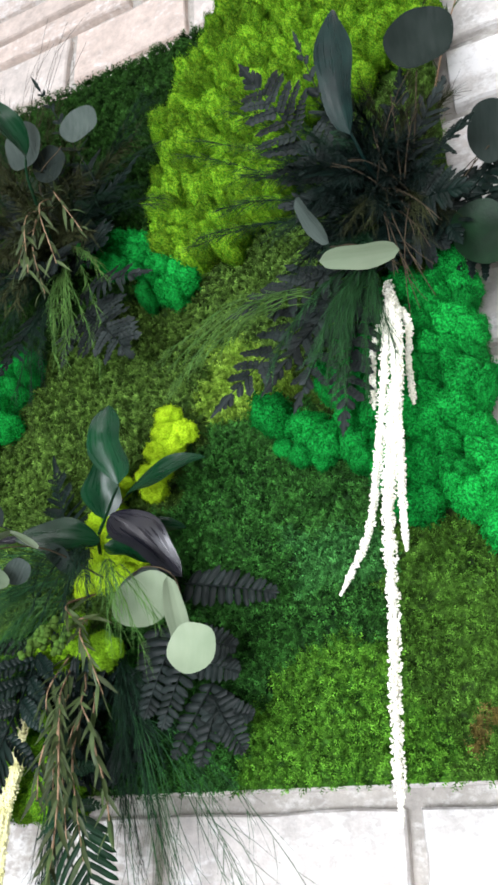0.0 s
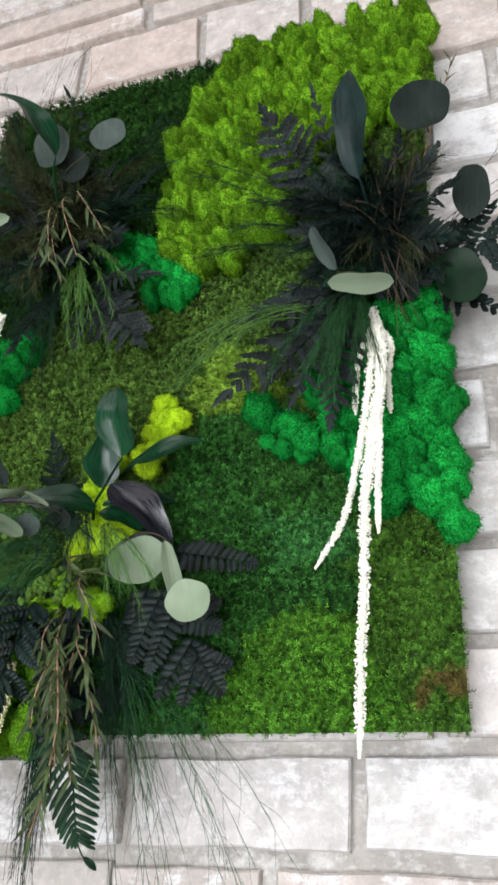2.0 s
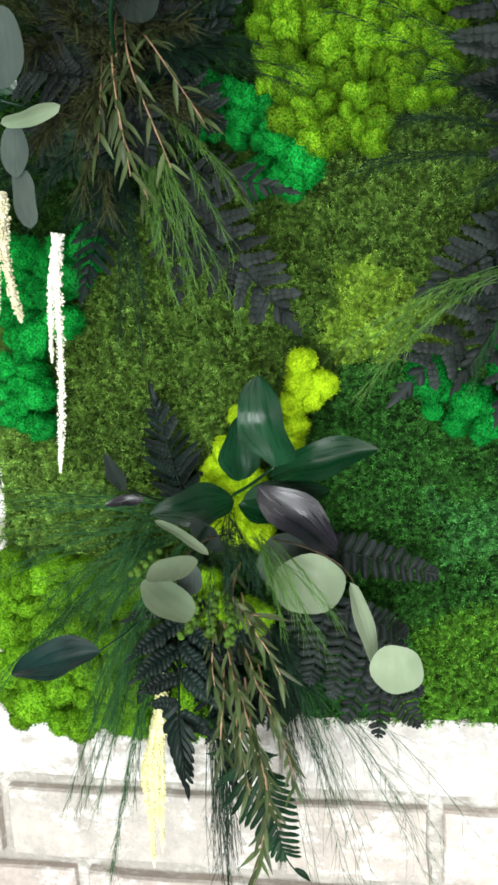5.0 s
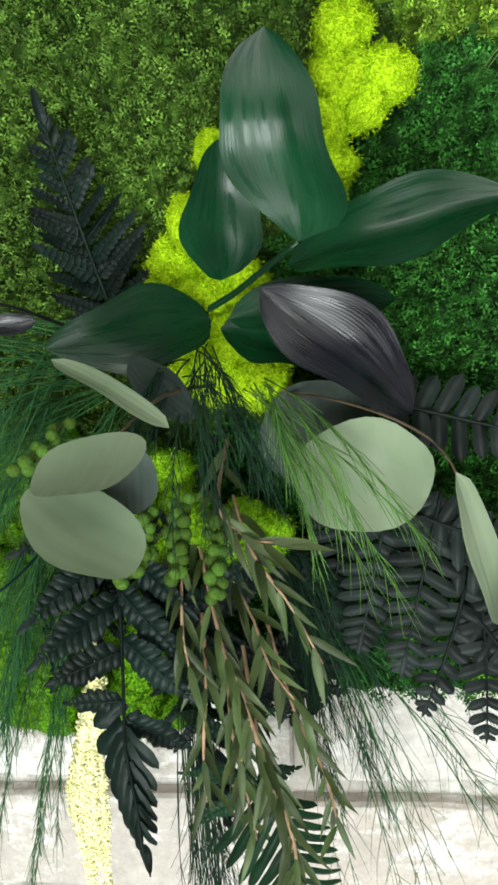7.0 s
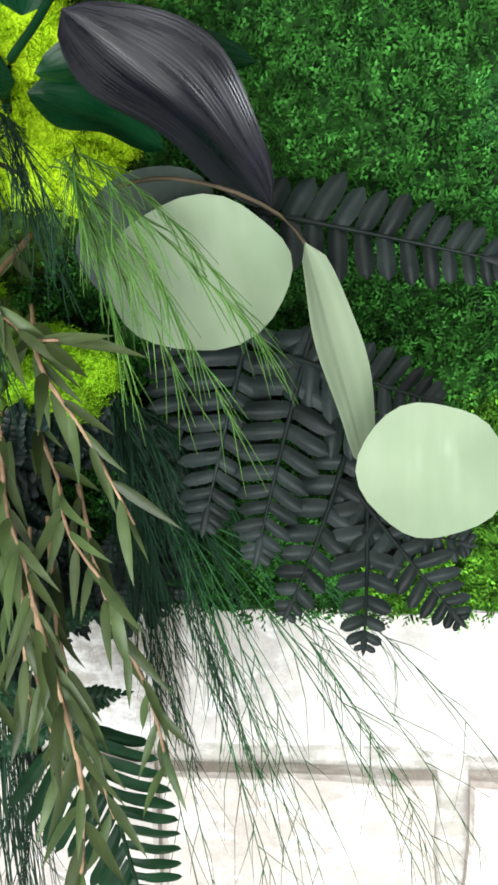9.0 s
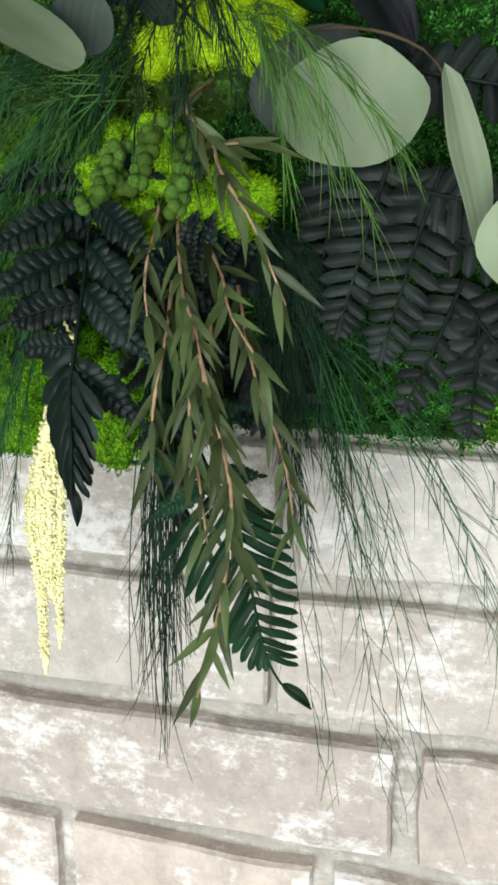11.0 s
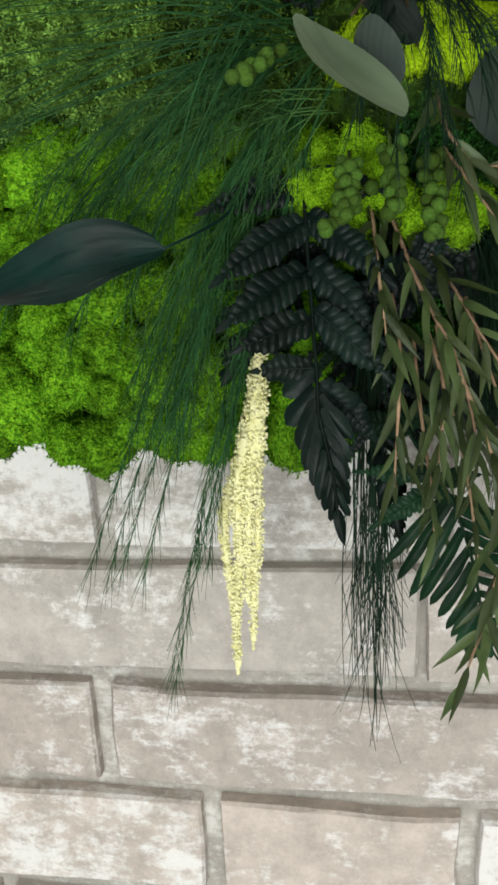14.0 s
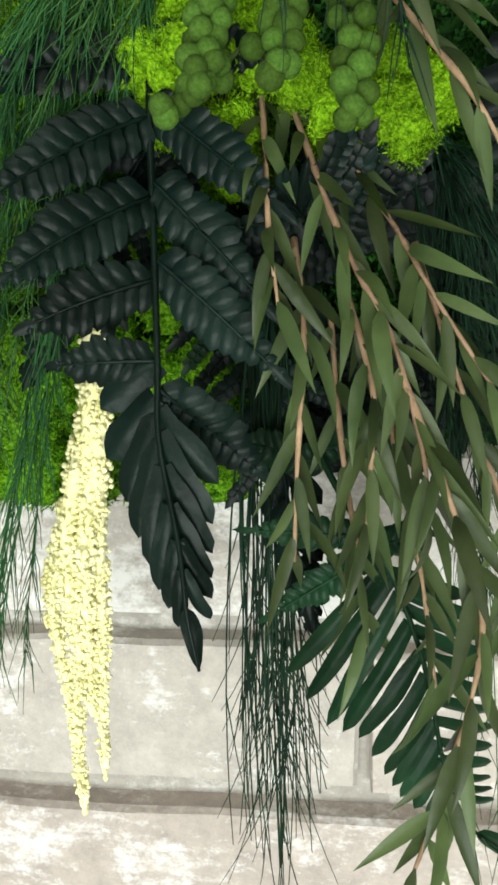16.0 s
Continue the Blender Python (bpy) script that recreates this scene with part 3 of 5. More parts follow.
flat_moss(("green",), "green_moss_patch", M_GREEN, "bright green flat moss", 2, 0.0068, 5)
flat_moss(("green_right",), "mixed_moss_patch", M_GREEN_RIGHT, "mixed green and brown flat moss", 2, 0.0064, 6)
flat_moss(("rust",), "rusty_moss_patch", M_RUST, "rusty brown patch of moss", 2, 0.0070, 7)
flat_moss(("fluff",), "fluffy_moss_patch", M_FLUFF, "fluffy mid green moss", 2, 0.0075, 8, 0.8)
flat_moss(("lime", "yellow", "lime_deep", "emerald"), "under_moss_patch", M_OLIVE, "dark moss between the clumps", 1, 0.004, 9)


def clump_mesh(name, material, seed):
    """A reindeer moss clump: a cushion of many small lobes set with fine forked branchlets; radius about 1."""
    r = random.Random(seed)
    bm = bmesh.new()
    bmesh.ops.create_icosphere(bm, subdivisions=3, radius=1.0)
    lobes = []
    while len(lobes) < 34:
        q = Vector((r.gauss(0, 1), r.gauss(0, 1), r.gauss(0, 1))).normalized()
        if all(q.angle(p) > 0.34 for p, _ in lobes) or r.random() < 0.03:
            lobes.append((q, r.uniform(0.30, 0.52)))
    off = Vector((seed * 3.7, 1.3, 0))
    for v in bm.verts:
        d = v.co.normalized()
        cap = max(math.sqrt(max(0.0, 1 - (d.angle(q) / w) ** 2)) * w for q, w in lobes)
        v.co = d * (0.60 + 0.66 * cap + 0.10 * noise.noise(d * 5 + off) + 0.07 * noise.noise(d * 13 + off))
    b = Build()
    bm.verts.ensure_lookup_table()
    b.add([v.co.copy() for v in bm.verts], [tuple(v.index for v in f.verts) for f in bm.faces])
    bm.normal_update()
    faces = bm.faces[:]
    for _ in range(520):
        f = r.choice(faces)
        p, nrm = f.calc_center_median(), f.normal
        p = p + Vector((r.gauss(0, .025), r.gauss(0, .025), r.gauss(0, .025)))
        d = (nrm + Vector((r.gauss(0, .55), r.gauss(0, .55), r.gauss(0, .55)))).normalized()
        s = d.orthogonal().normalized()
        s.rotate(Matrix.Rotation(r.uniform(0, 6.28), 3, d))
        h = r.uniform(0.10, 0.24)
        w = 0.026
        q = p + d * h * 0.55
        e1, e2 = q + (d + s * 1.1).normalized() * h * 0.6, q + (d - s * 0.9).normalized() * h * 0.55
        g = d.cross(s) * w
        b.add([p - s * w, p + s * w, q + g, e1, q - g, e2], [(0, 1, 2), (4, 2, 3), (2, 4, 5)])
    bm.free()
    return b.mesh(name, material)


def pack(kind, radius, seed, tries=4000):
    """Clump places that fill a moss area without much overlap."""
    r = random.Random(seed)
    seeds, out = MOSS[kind], []
    for _ in range(tries):
        sx, sz, sr = r.choice(seeds)
        a, q = r.uniform(0, 6.28), sr * math.sqrt(r.random()) * 1.05
        x, z = sx + q * math.cos(a), sz + q * math.sin(a)
        if not (PX0 + (0.016 if kind == "emerald" else -0.012) < x < PX1 + 0.012 and PZ0 - 0.012 < z < PZ1 - (0.014 if kind == "lime" else -0.004)) or moss_kind(x, z) != kind:
            continue
        rad = r.uniform(*radius)
        if all(math.hypot(x - u, z - w) > 0.545 * (rad + t) for u, w, t in out):
            out.append((x, z, rad))
    return out


def clumps(kind, material, radius, label, depth, seed):
    meshes = [clump_mesh("moss_clump", material, seed * 10 + k) for k in range(4)]
    for x, z, rad in pack(kind, radius, seed):
        ob = part("moss_clump", rng.choice(meshes), material, picture, label)
        ob.location = local(picture, (x, -0.024 - depth * rng.uniform(0.7, 1.15), z))
        ob.rotation_euler = (rng.uniform(-0.25, 0.25), rng.uniform(0, 6.28), rng.uniform(-0.25, 0.25))
        ob.scale = (rad * rng.uniform(0.95, 1.25), depth * rng.uniform(0.85, 1.1), rad * rng.uniform(0.95, 1.25))


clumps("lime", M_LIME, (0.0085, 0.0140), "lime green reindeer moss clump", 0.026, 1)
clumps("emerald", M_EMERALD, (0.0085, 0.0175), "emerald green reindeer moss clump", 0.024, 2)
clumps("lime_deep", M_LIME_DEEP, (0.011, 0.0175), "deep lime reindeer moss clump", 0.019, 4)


def set_clumps(rows, material, label, seed):
    """Clumps at given places: x, z, depth, radius."""
    meshes = [clump_mesh("moss_clump", material, seed + k) for k in range(3)]
    for k, (x, z, y, rad) in enumerate(rows):
        ob = part("moss_clump", meshes[k % 3], material, picture, label)
        ob.location = local(picture, (x, y, z))
        ob.rotation_euler = (rng.uniform(0, 6.28), rng.uniform(0, 6.28), rng.uniform(0, 6.28))
        ob.scale = [rad * rng.uniform(1.12, 1.32) for _ in range(3)]


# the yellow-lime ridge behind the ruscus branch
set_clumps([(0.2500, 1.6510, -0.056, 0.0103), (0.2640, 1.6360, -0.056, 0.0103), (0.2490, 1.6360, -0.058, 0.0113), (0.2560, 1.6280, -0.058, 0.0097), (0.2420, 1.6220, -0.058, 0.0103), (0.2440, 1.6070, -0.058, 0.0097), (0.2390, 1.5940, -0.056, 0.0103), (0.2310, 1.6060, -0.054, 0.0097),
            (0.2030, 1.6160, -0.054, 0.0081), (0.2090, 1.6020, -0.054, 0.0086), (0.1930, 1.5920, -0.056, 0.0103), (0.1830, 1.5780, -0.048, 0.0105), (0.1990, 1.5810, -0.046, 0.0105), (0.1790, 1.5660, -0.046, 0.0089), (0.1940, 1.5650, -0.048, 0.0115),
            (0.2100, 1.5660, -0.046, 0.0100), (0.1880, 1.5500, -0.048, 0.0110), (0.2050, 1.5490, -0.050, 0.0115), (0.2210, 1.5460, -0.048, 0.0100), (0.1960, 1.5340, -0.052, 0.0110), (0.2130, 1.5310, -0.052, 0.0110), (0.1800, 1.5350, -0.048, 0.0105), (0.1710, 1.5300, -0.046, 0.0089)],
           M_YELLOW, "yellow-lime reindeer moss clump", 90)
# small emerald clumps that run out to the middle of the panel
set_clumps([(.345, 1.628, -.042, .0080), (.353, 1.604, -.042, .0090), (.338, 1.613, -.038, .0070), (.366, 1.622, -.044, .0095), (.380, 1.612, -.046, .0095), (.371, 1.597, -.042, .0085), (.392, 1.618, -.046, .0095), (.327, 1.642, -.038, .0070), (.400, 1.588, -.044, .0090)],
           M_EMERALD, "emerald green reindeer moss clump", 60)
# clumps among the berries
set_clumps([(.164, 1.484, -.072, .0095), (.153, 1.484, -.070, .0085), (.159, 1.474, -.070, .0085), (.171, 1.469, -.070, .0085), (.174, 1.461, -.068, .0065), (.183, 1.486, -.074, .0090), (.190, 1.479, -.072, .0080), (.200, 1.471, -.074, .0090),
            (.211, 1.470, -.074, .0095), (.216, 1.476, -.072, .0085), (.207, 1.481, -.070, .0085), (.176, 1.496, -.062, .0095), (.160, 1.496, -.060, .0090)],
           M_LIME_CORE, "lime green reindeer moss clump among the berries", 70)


# ---- plants ----
def ruscus(name, stem, leaves, label, material=M_RUSCUS, stem_r=0.0016):
    ob = thing(name, stem[0], label, "leafy branch")
    b = Build()
    tube(b, [local(ob, p) for p in smooth_line(stem, 6)], stem_r, stem_r * 0.6, 8)
    part("stem", b, material, ob)
    for base, tip, normal, width, mat, fold, arch, skew in leaves:
        b = Build()
        leaf(b, local(ob, base), local(ob, tip), normal, width, pointed, fold, arch, rows=18, wavy=0.13, cols=4, skew=skew)
        part("leaf", b, mat or material, ob, "violet-black leaf" if mat is M_RUSCUS_DARK else "")
    return ob


def eucalyptus(name, stem, discs, label, material=M_SILVER, blades=()):
    ob = thing(name, stem[0], label, "eucalyptus branch")
    b = Build()
    tube(b, [local(ob, p) for p in smooth_line(stem, 6)], 0.0007, 0.0004, 6)
    part("stem", b, M_DRY, ob, "thin brown stem")
    for centre, up, normal, w, h, mat in discs:
        b = Build()
        disc(b, local(ob, centre), None, up, normal, w, h)
        part("leaf", b, mat or material, ob)
    for base, tip, normal, w, mat in blades:
        b = Build()
        leaf(b, local(ob, base), local(ob, tip), normal, w, rounded, 0.12, 0.02, rows=14, wavy=0.09, cols=3)
        part("leaf", b, mat or material, ob)
    return ob


def fern(name, base, tip, normal, width, label, material=M_FERN, pinnae=11, bend=0.1, blunt=0.55, lean=32, fine=13, category="fern frond", simple=0.6, finger_len=0.20, soft=0.72):
    """A frond: a rachis with pairs of pinnae cut into finger-like leaflets, and plain fingers past the share named simple."""
    ob = thing(name, base, label, category)
    base, tip, normal = Vector(base), Vector(tip), Vector(normal).normalized()
    length = (tip - base).length
    line = bezier(base, (base + tip) / 2 + normal * bend * length + Vector((rng.uniform(-.04, .04), 0, 0)) * length, tip, 16)
    b = Build()
    tube(b, [local(ob, p) for p in line], 0.0009, 0.0003, 6)
    part("rachis", b, material, ob)
    gap = 0.9 * length / pinnae
    for k in range(pinnae):
        t = 0.06 + 0.91 * (1 - (1 - k / (pinnae - 1)) ** 1.35)
        i = min(int(t * 16), 15)
        p = line[i].lerp(line[i + 1], t * 16 - i)
        d = (line[i + 1] - line[i]).normalized()
        side = d.cross(normal).normalized()
        size = width * 0.5 * (1 - t) ** blunt * min(1.0, 0.6 + 2.2 * t)
        for s in (-1, 1):
            loose = 7 if simple else 3
            a = radians(lean + rng.uniform(-loose, loose) + 12 * t)
            way = (side * s * math.cos(a) + d * math.sin(a) - normal * rng.uniform(-0.05, 0.3)).normalized()
            ln = size * rng.uniform(0.85, 1.08)
            b = Build()
            q0 = p + d * rng.uniform(-.2, .2) * gap * (1 if simple else 0.4)
            if t > simple:
                way = (way + d * (0.45 if simple else 0.1)).normalized()
                ln *= soft
            end = q0 + way * ln
            sway = 0.3 if simple else 0.15
            up = (normal + Vector((rng.uniform(-sway, sway), rng.uniform(-sway, sway), rng.uniform(-sway, sway)))).normalized()
            if t > simple:
                leaf(b, local(ob, q0), local(ob, end), up, min(gap * ((1.05 - 0.40 * t) if simple else (1.45 - 0.85 * t)), ln * 0.55), finger, -0.28, 0.08, rows=6, cols=2, wavy=0.04)
                part("leaflet", b, material, ob)
                continue
            m = max(3, round(fine * ln / (width * 0.5)))
            ax = bezier(local(ob, q0), local(ob, (q0 + end) / 2 + normal * ln * 0.08), local(ob, end), 8)
            tube(b, ax, 0.0005, 0.0002, 4)
            step = ln / (m + 0.3)
            for j in range(m):
                u = (j + 0.6) / (m + 0.3)
                e = min(int(u * 8), 7)
                q = ax[e].lerp(ax[e + 1], u * 8 - e)
                dd = (ax[e + 1] - ax[e]).normalized()
                ss = dd.cross(up).normalized()
                fl = finger_len * ln * (1 - u) ** 0.55 * min(1.0, 0.7 + u * 2) * rng.uniform(0.85, 1.1)
                fl = max(fl, step * 0.95)
                for h in (-1, 1):
                    w2 = (ss * h * 0.93 + dd * 0.30 - up * rng.uniform(0.0, 0.25)).normalized()
                    leaf(b, q, q + w2 * fl, up, step * 1.18, finger, -0.16, 0.06, rows=4, cols=1)
            leaf(b, ax[-2], ax[-1] + (ax[-1] - ax[-2]) * 1.2, up, step * 0.9, pointed, -0.12, 0.05, rows=4, cols=1)
            part("pinna", b, material, ob)
    b = Build()
    leaf(b, local(ob, line[-3]), local(ob, line[-1] + (line[-1] - line[-2]) * 0.6), normal, width * 0.07, pointed, -0.2, 0.05, rows=6)
    part("end_leaflet", b, material, ob)
    return ob


def leather_fern(rachis, pinnae, leaflets, label, material, tip_width):
    """A leathery frond: lobed pinnae on its upper part, plain broad leaflets below, a curled leaflet at the end.
    Pinna and leaflet: place along the rachis, end point, half width or width."""
    line = smooth_line(rachis, 6)
    ob = thing("fern_frond", line[0], label, "fern frond")
    n = len(line) - 1

    def at(t):
        i = min(int(t * n), n - 1)
        return line[i].lerp(line[i + 1], t * n - i)

    b = Build()
    tube(b, [local(ob, p) for p in line], 0.0010, 0.0004, 6)
    part("rachis", b, material, ob)
    for t, end, half in pinnae:
        p, end = at(t), Vector(end)
        ln = (end - p).length
        out = Vector((rng.uniform(-.15, .15), -1, rng.uniform(-.1, .25))).normalized()
        axis = bezier(p, (p + end) / 2 + out * ln * 0.10 + Vector((0, 0, ln * 0.05)), end, 16)
        b = Build()
        tube(b, [local(ob, q) for q in axis], 0.0006, 0.0002, 5)
        lobes = max(6, round(ln / (half * 0.42)))
        for k in range(lobes):
            u = (k + 0.6) / (lobes + 0.2)
            i = min(int(u * 16), 15)
            q = axis[i].lerp(axis[i + 1], u * 16 - i)
            d = (axis[i + 1] - axis[i]).normalized()
            side = d.cross(out).normalized()
            size = half * (0.72 + 0.9 * u if u < 0.3 else 1.0) * max(0.16, 1 - max(0.0, u - 0.45) / 0.55) ** 0.8
            for h in (-1, 1):
                tilt = rng.uniform(-0.15, 0.35)
                way = (side * h + d * 0.55 - out * tilt).normalized()
                leaf(b, local(ob, q), local(ob, q + way * size * rng.uniform(0.9, 1.1)), (out + side * h * 0.25).normalized(), min(ln / lobes * 1.22, size * 0.8), finger, -0.22, 0.14, rows=5, cols=2, wavy=0.08)
        leaf(b, local(ob, axis[-3]), local(ob, end + (end - axis[-2]) * 1.5), out, half * 0.35, pointed, -0.15, 0.05, rows=6)
        part("pinna", b, material, ob)
    for t, end, width in leaflets:
        p, end = at(t), Vector(end)
        b = Build()
        up = Vector((rng.uniform(-.25, .25), -1, rng.uniform(-.1, .3))).normalized()
        leaf(b, local(ob, p), local(ob, end), up, width, lobe, -0.16, 0.08, rows=10, cols=3, wavy=0.10)
        part("leaflet", b, material, ob)
    b = Build()
    k = int(n * 0.84)
    leaf(b, local(ob, line[k]), local(ob, line[-1]), (0.2, -1, 0.1), tip_width, pointed, -0.2, -0.12, rows=9, cols=2, wavy=0.05)
    part("end_leaflet", b, material, ob)
    return ob


def willow(line, label, leaves=16, size=0.0215, droop=0.40):
    """A thin orange-brown stem with narrow olive leaves."""
    pts = smooth_line(line, 6)
    ob = thing("willow_branch", pts[0], label, "leafy branch", "willow branches in the arrangement")
    b = Build()
    tube(b, [local(ob, p) for p in pts], 0.0008, 0.0004, 7, 0.25)
    part("stem", b, M_BARK, ob, "orange-brown stem")
    n = len(pts) - 1
    leaves = int(leaves * 1.25)
    for k in range(leaves):
        t = (k + 0.5) / leaves
        i = min(int(t * n), n - 1)
        p = pts[i].lerp(pts[i + 1], t * n - i)
        d = (pts[i + 1] - pts[i]).normalized()
        s = d.orthogonal().normalized()
        s.rotate(Matrix.Rotation(k * 2.4 + rng.uniform(-.4, .4), 3, d))
        way = (d * 1.0 + s * rng.uniform(0.35, 0.8) + Vector((0, -0.1, -0.3 * droop))).normalized()
        ln = size * rng.uniform(0.75, 1.15)
        up = (Vector((0.1, -0.8, 0.5)) + Vector((rng.uniform(-.5, .5), rng.uniform(-.3, .3), rng.uniform(-.5, .5)))).normalized()
        b = Build()
        leaf(b, local(ob, p), local(ob, p + way * ln), up, ln * 0.158, lance, 0.16, rng.uniform(-.05, .12), rows=7, cols=1)
        part("leaf", b, M_WILLOW, ob)
    return ob


def berry_mesh():
    bm = bmesh.new()
    bmesh.ops.create_icosphere(bm, subdivisions=2, radius=1.0)
    for v in bm.verts:
        v.co *= 1 + 0.06 * noise.noise(v.co * 2.5) - 0.12 * max(0.0, v.co.normalized().z - 0.85) / 0.15
    b = Build()
    b.add([v.co.copy() for v in bm.verts], [tuple(v.index for v in f.verts) for f in bm.faces])
    bm.free()
    return b.mesh("berry", M_BERRY)


BERRY = berry_mesh()


def berries(top, foot, count, label, radius=0.0025, spread=0.0042):
    ob = thing("berry_sprig", top, label, "berry sprig", "berry sprigs in the arrangement")
    line = bezier(top, (Vector(top) + Vector(foot)) / 2 + Vector((0.002, -0.003, 0)), foot, 8)
    b = Build()
    tube(b, [local(ob, p) for p in line], 0.0006, 0.0004, 5)
    part("stem", b, M_WILLOW, ob)
    for k in range(count):
        t = 0.15 + 0.85 * k / max(count - 1, 1)
        i = min(int(t * 8), 7)
        p = line[i].lerp(line[i + 1], t * 8 - i)
        a = k * 2.4
        e = spread * rng.uniform(0.55, 1.0) * (1 - 0.5 * t)
        q = p + Vector((math.cos(a) * e, -0.3 * e + math.sin(a) * e * 0.9, rng.uniform(-.001, .001)))
        o = part("berry", BERRY, M_BERRY, ob)
        o.location = local(ob, q)
        o.scale = [radius * rng.uniform(0.85, 1.15)] * 3
        o.rotation_euler = (rng.uniform(0, 3), rng.uniform(0, 3), 0)
    return ob


def bead_shape():
    bm = bmesh.new()
    bmesh.ops.create_icosphere(bm, subdivisions=1, radius=1.0)
    out = [v.co.copy() for v in bm.verts], [tuple(v.index for v in f.verts) for f in bm.faces]
    bm.free()
    return out


ICO = bead_shape()


def tassel(strands, label, material, group=""):
    """Hanging amaranth: each strand is a rope of tiny uneven beads. Strand: points, radius at top, radius at foot."""
    ob = thing("amaranth_tassel", strands[0][0][0], label, "flower tassel", group)
    for pts, r0, r1 in strands:
        line = smooth_line(pts, 10)
        b = Build()
        n = len(line) - 1
        tube(b, [local(ob, p) for p in line], r0 * 0.7, r1 * 0.3, 8, 0.1)
        total = sum((q - p).length for p, q in zip(line, line[1:]))
        count = int(total / 0.0008)
        for k in range(count):
            t = k / count
            i = min(int(t * n), n - 1)
            p = local(ob, line[i].lerp(line[i + 1], t * n - i))
            d = (line[i + 1] - line[i]).normalized()
            r = (r0 + (r1 - r0) * t) * (1 + 0.28 * noise.noise(Vector((t * total * 260, r0 * 9000, 0.5)))) * (1 if t < 0.93 else max(0.3, (1 - t) / 0.07))
            for j in range(7):
                s = d.orthogonal().normalized()
                s.rotate(Matrix.Rotation(rng.uniform(0, 6.28), 3, d))
                c = p + s * r * rng.uniform(0.35, 1.05)
                z = max(0.0006, r * 0.20) * rng.uniform(0.7, 1.4)
                b.add([c + v * z for v in ICO[0]], ICO[1])
        part("strand", b, material, ob)
    return ob


def plume(name, base, tips, label, material, needles=36, size=0.010, spread=0.6, r=0.00035, sag=0.02, category="foliage spray", start=0.15):
    """Fine feathery foliage: thin stems that carry many hair-like needles."""
    ob = thing(name, base, label, category)
    for tip in [t for t in tips for _ in range(2)]:
        base_v = Vector(base) + Vector((rng.uniform(-1, 1), rng.uniform(-1, 1), rng.uniform(-1, 1))) * 0.006
        tip_v = Vector(tip) + Vector((rng.gauss(0, 1), rng.gauss(0, 0.6), rng.gauss(0, 1))) * 0.008
        mid = (base_v + tip_v) / 2 + Vector((rng.uniform(-.006, .006), -sag * 0.5 - rng.uniform(0, .006), sag))
        line = bezier(base_v, mid, tip_v, 14)
        b = Build()
        tube(b, [local(ob, p) for p in line], r * 1.6, r * 0.7, 4)
        for k in range(needles):
            t = start + (1 - start) * (k + rng.random()) / needles
            i = min(int(t * 14), 13)
            p = local(ob, line[i].lerp(line[i + 1], t * 14 - i))
            d = (line[i + 1] - line[i]).normalized()
            s = Vector((rng.gauss(0, 1), rng.gauss(0, 1), rng.gauss(0, 1)))
            way = (d + s.normalized() * spread + Vector((0, 0, -0.15))).normalized()
            ln = size * rng.uniform(0.5, 1.3)
            bendv = Vector((rng.uniform(-.1, .1), rng.uniform(-.1, .1), -0.12)) * ln
            tube(b, [p, p + way * ln * 0.5, p + way * ln + bendv], r, r * 0.35, 3)
        part("frond", b, material, ob)
    return ob


def grass(name, base, tips, label, material, r=0.0004, sag=0.03, scatter=0.01, strands=1, category="grass tuft", out=0.02, root=0.012, fork=2):
    """Long thin strands that spring from one place, hang or stand out, and fork towards their ends."""
    ob = thing(name, base, label, category)
    b = Build()
    for tip in tips:
        for _ in range(strands):
            p0 = Vector(base) + Vector((rng.uniform(-1, 1), rng.uniform(-.5, .5), rng.uniform(-1, 1))) * root
            p2 = Vector(tip) + Vector((rng.gauss(0, 1), rng.gauss(0, .6), rng.gauss(0, 1))) * scatter
            reach = (p2 - p0).length
            p1 = (p0 + p2) / 2 + Vector((rng.uniform(-.4, .4) * sag + rng.uniform(-.06, .06) * reach, -out * rng.uniform(.4, 1.2), sag * rng.uniform(.3, 1.1)))
            line = bezier(p0, p1, p2, 10)
            if category == "twigs":
                b = Build()
            tube(b, [local(ob, p) for p in line], r, r * 0.4, 3)
            for _ in range(fork):
                k = rng.randint(4, 8)
                d = (line[k + 1] - line[k]).normalized()
                e = line[k] + (d + Vector((rng.uniform(-.45, .45), rng.uniform(-.3, .3), rng.uniform(-.2, .25)))) * reach * rng.uniform(.12, .28)
                tube(b, [local(ob, p) for p in bezier(line[k], (line[k] + e) / 2 + d * reach * 0.03, e, 4)], r * 0.6, r * 0.25, 3)
            if category == "twigs":
                part("twig", b, material, ob)
    if category != "twigs":
        part("strands", b, material, ob)
    return ob


OUT = (0.0, -1.0, 0.15)

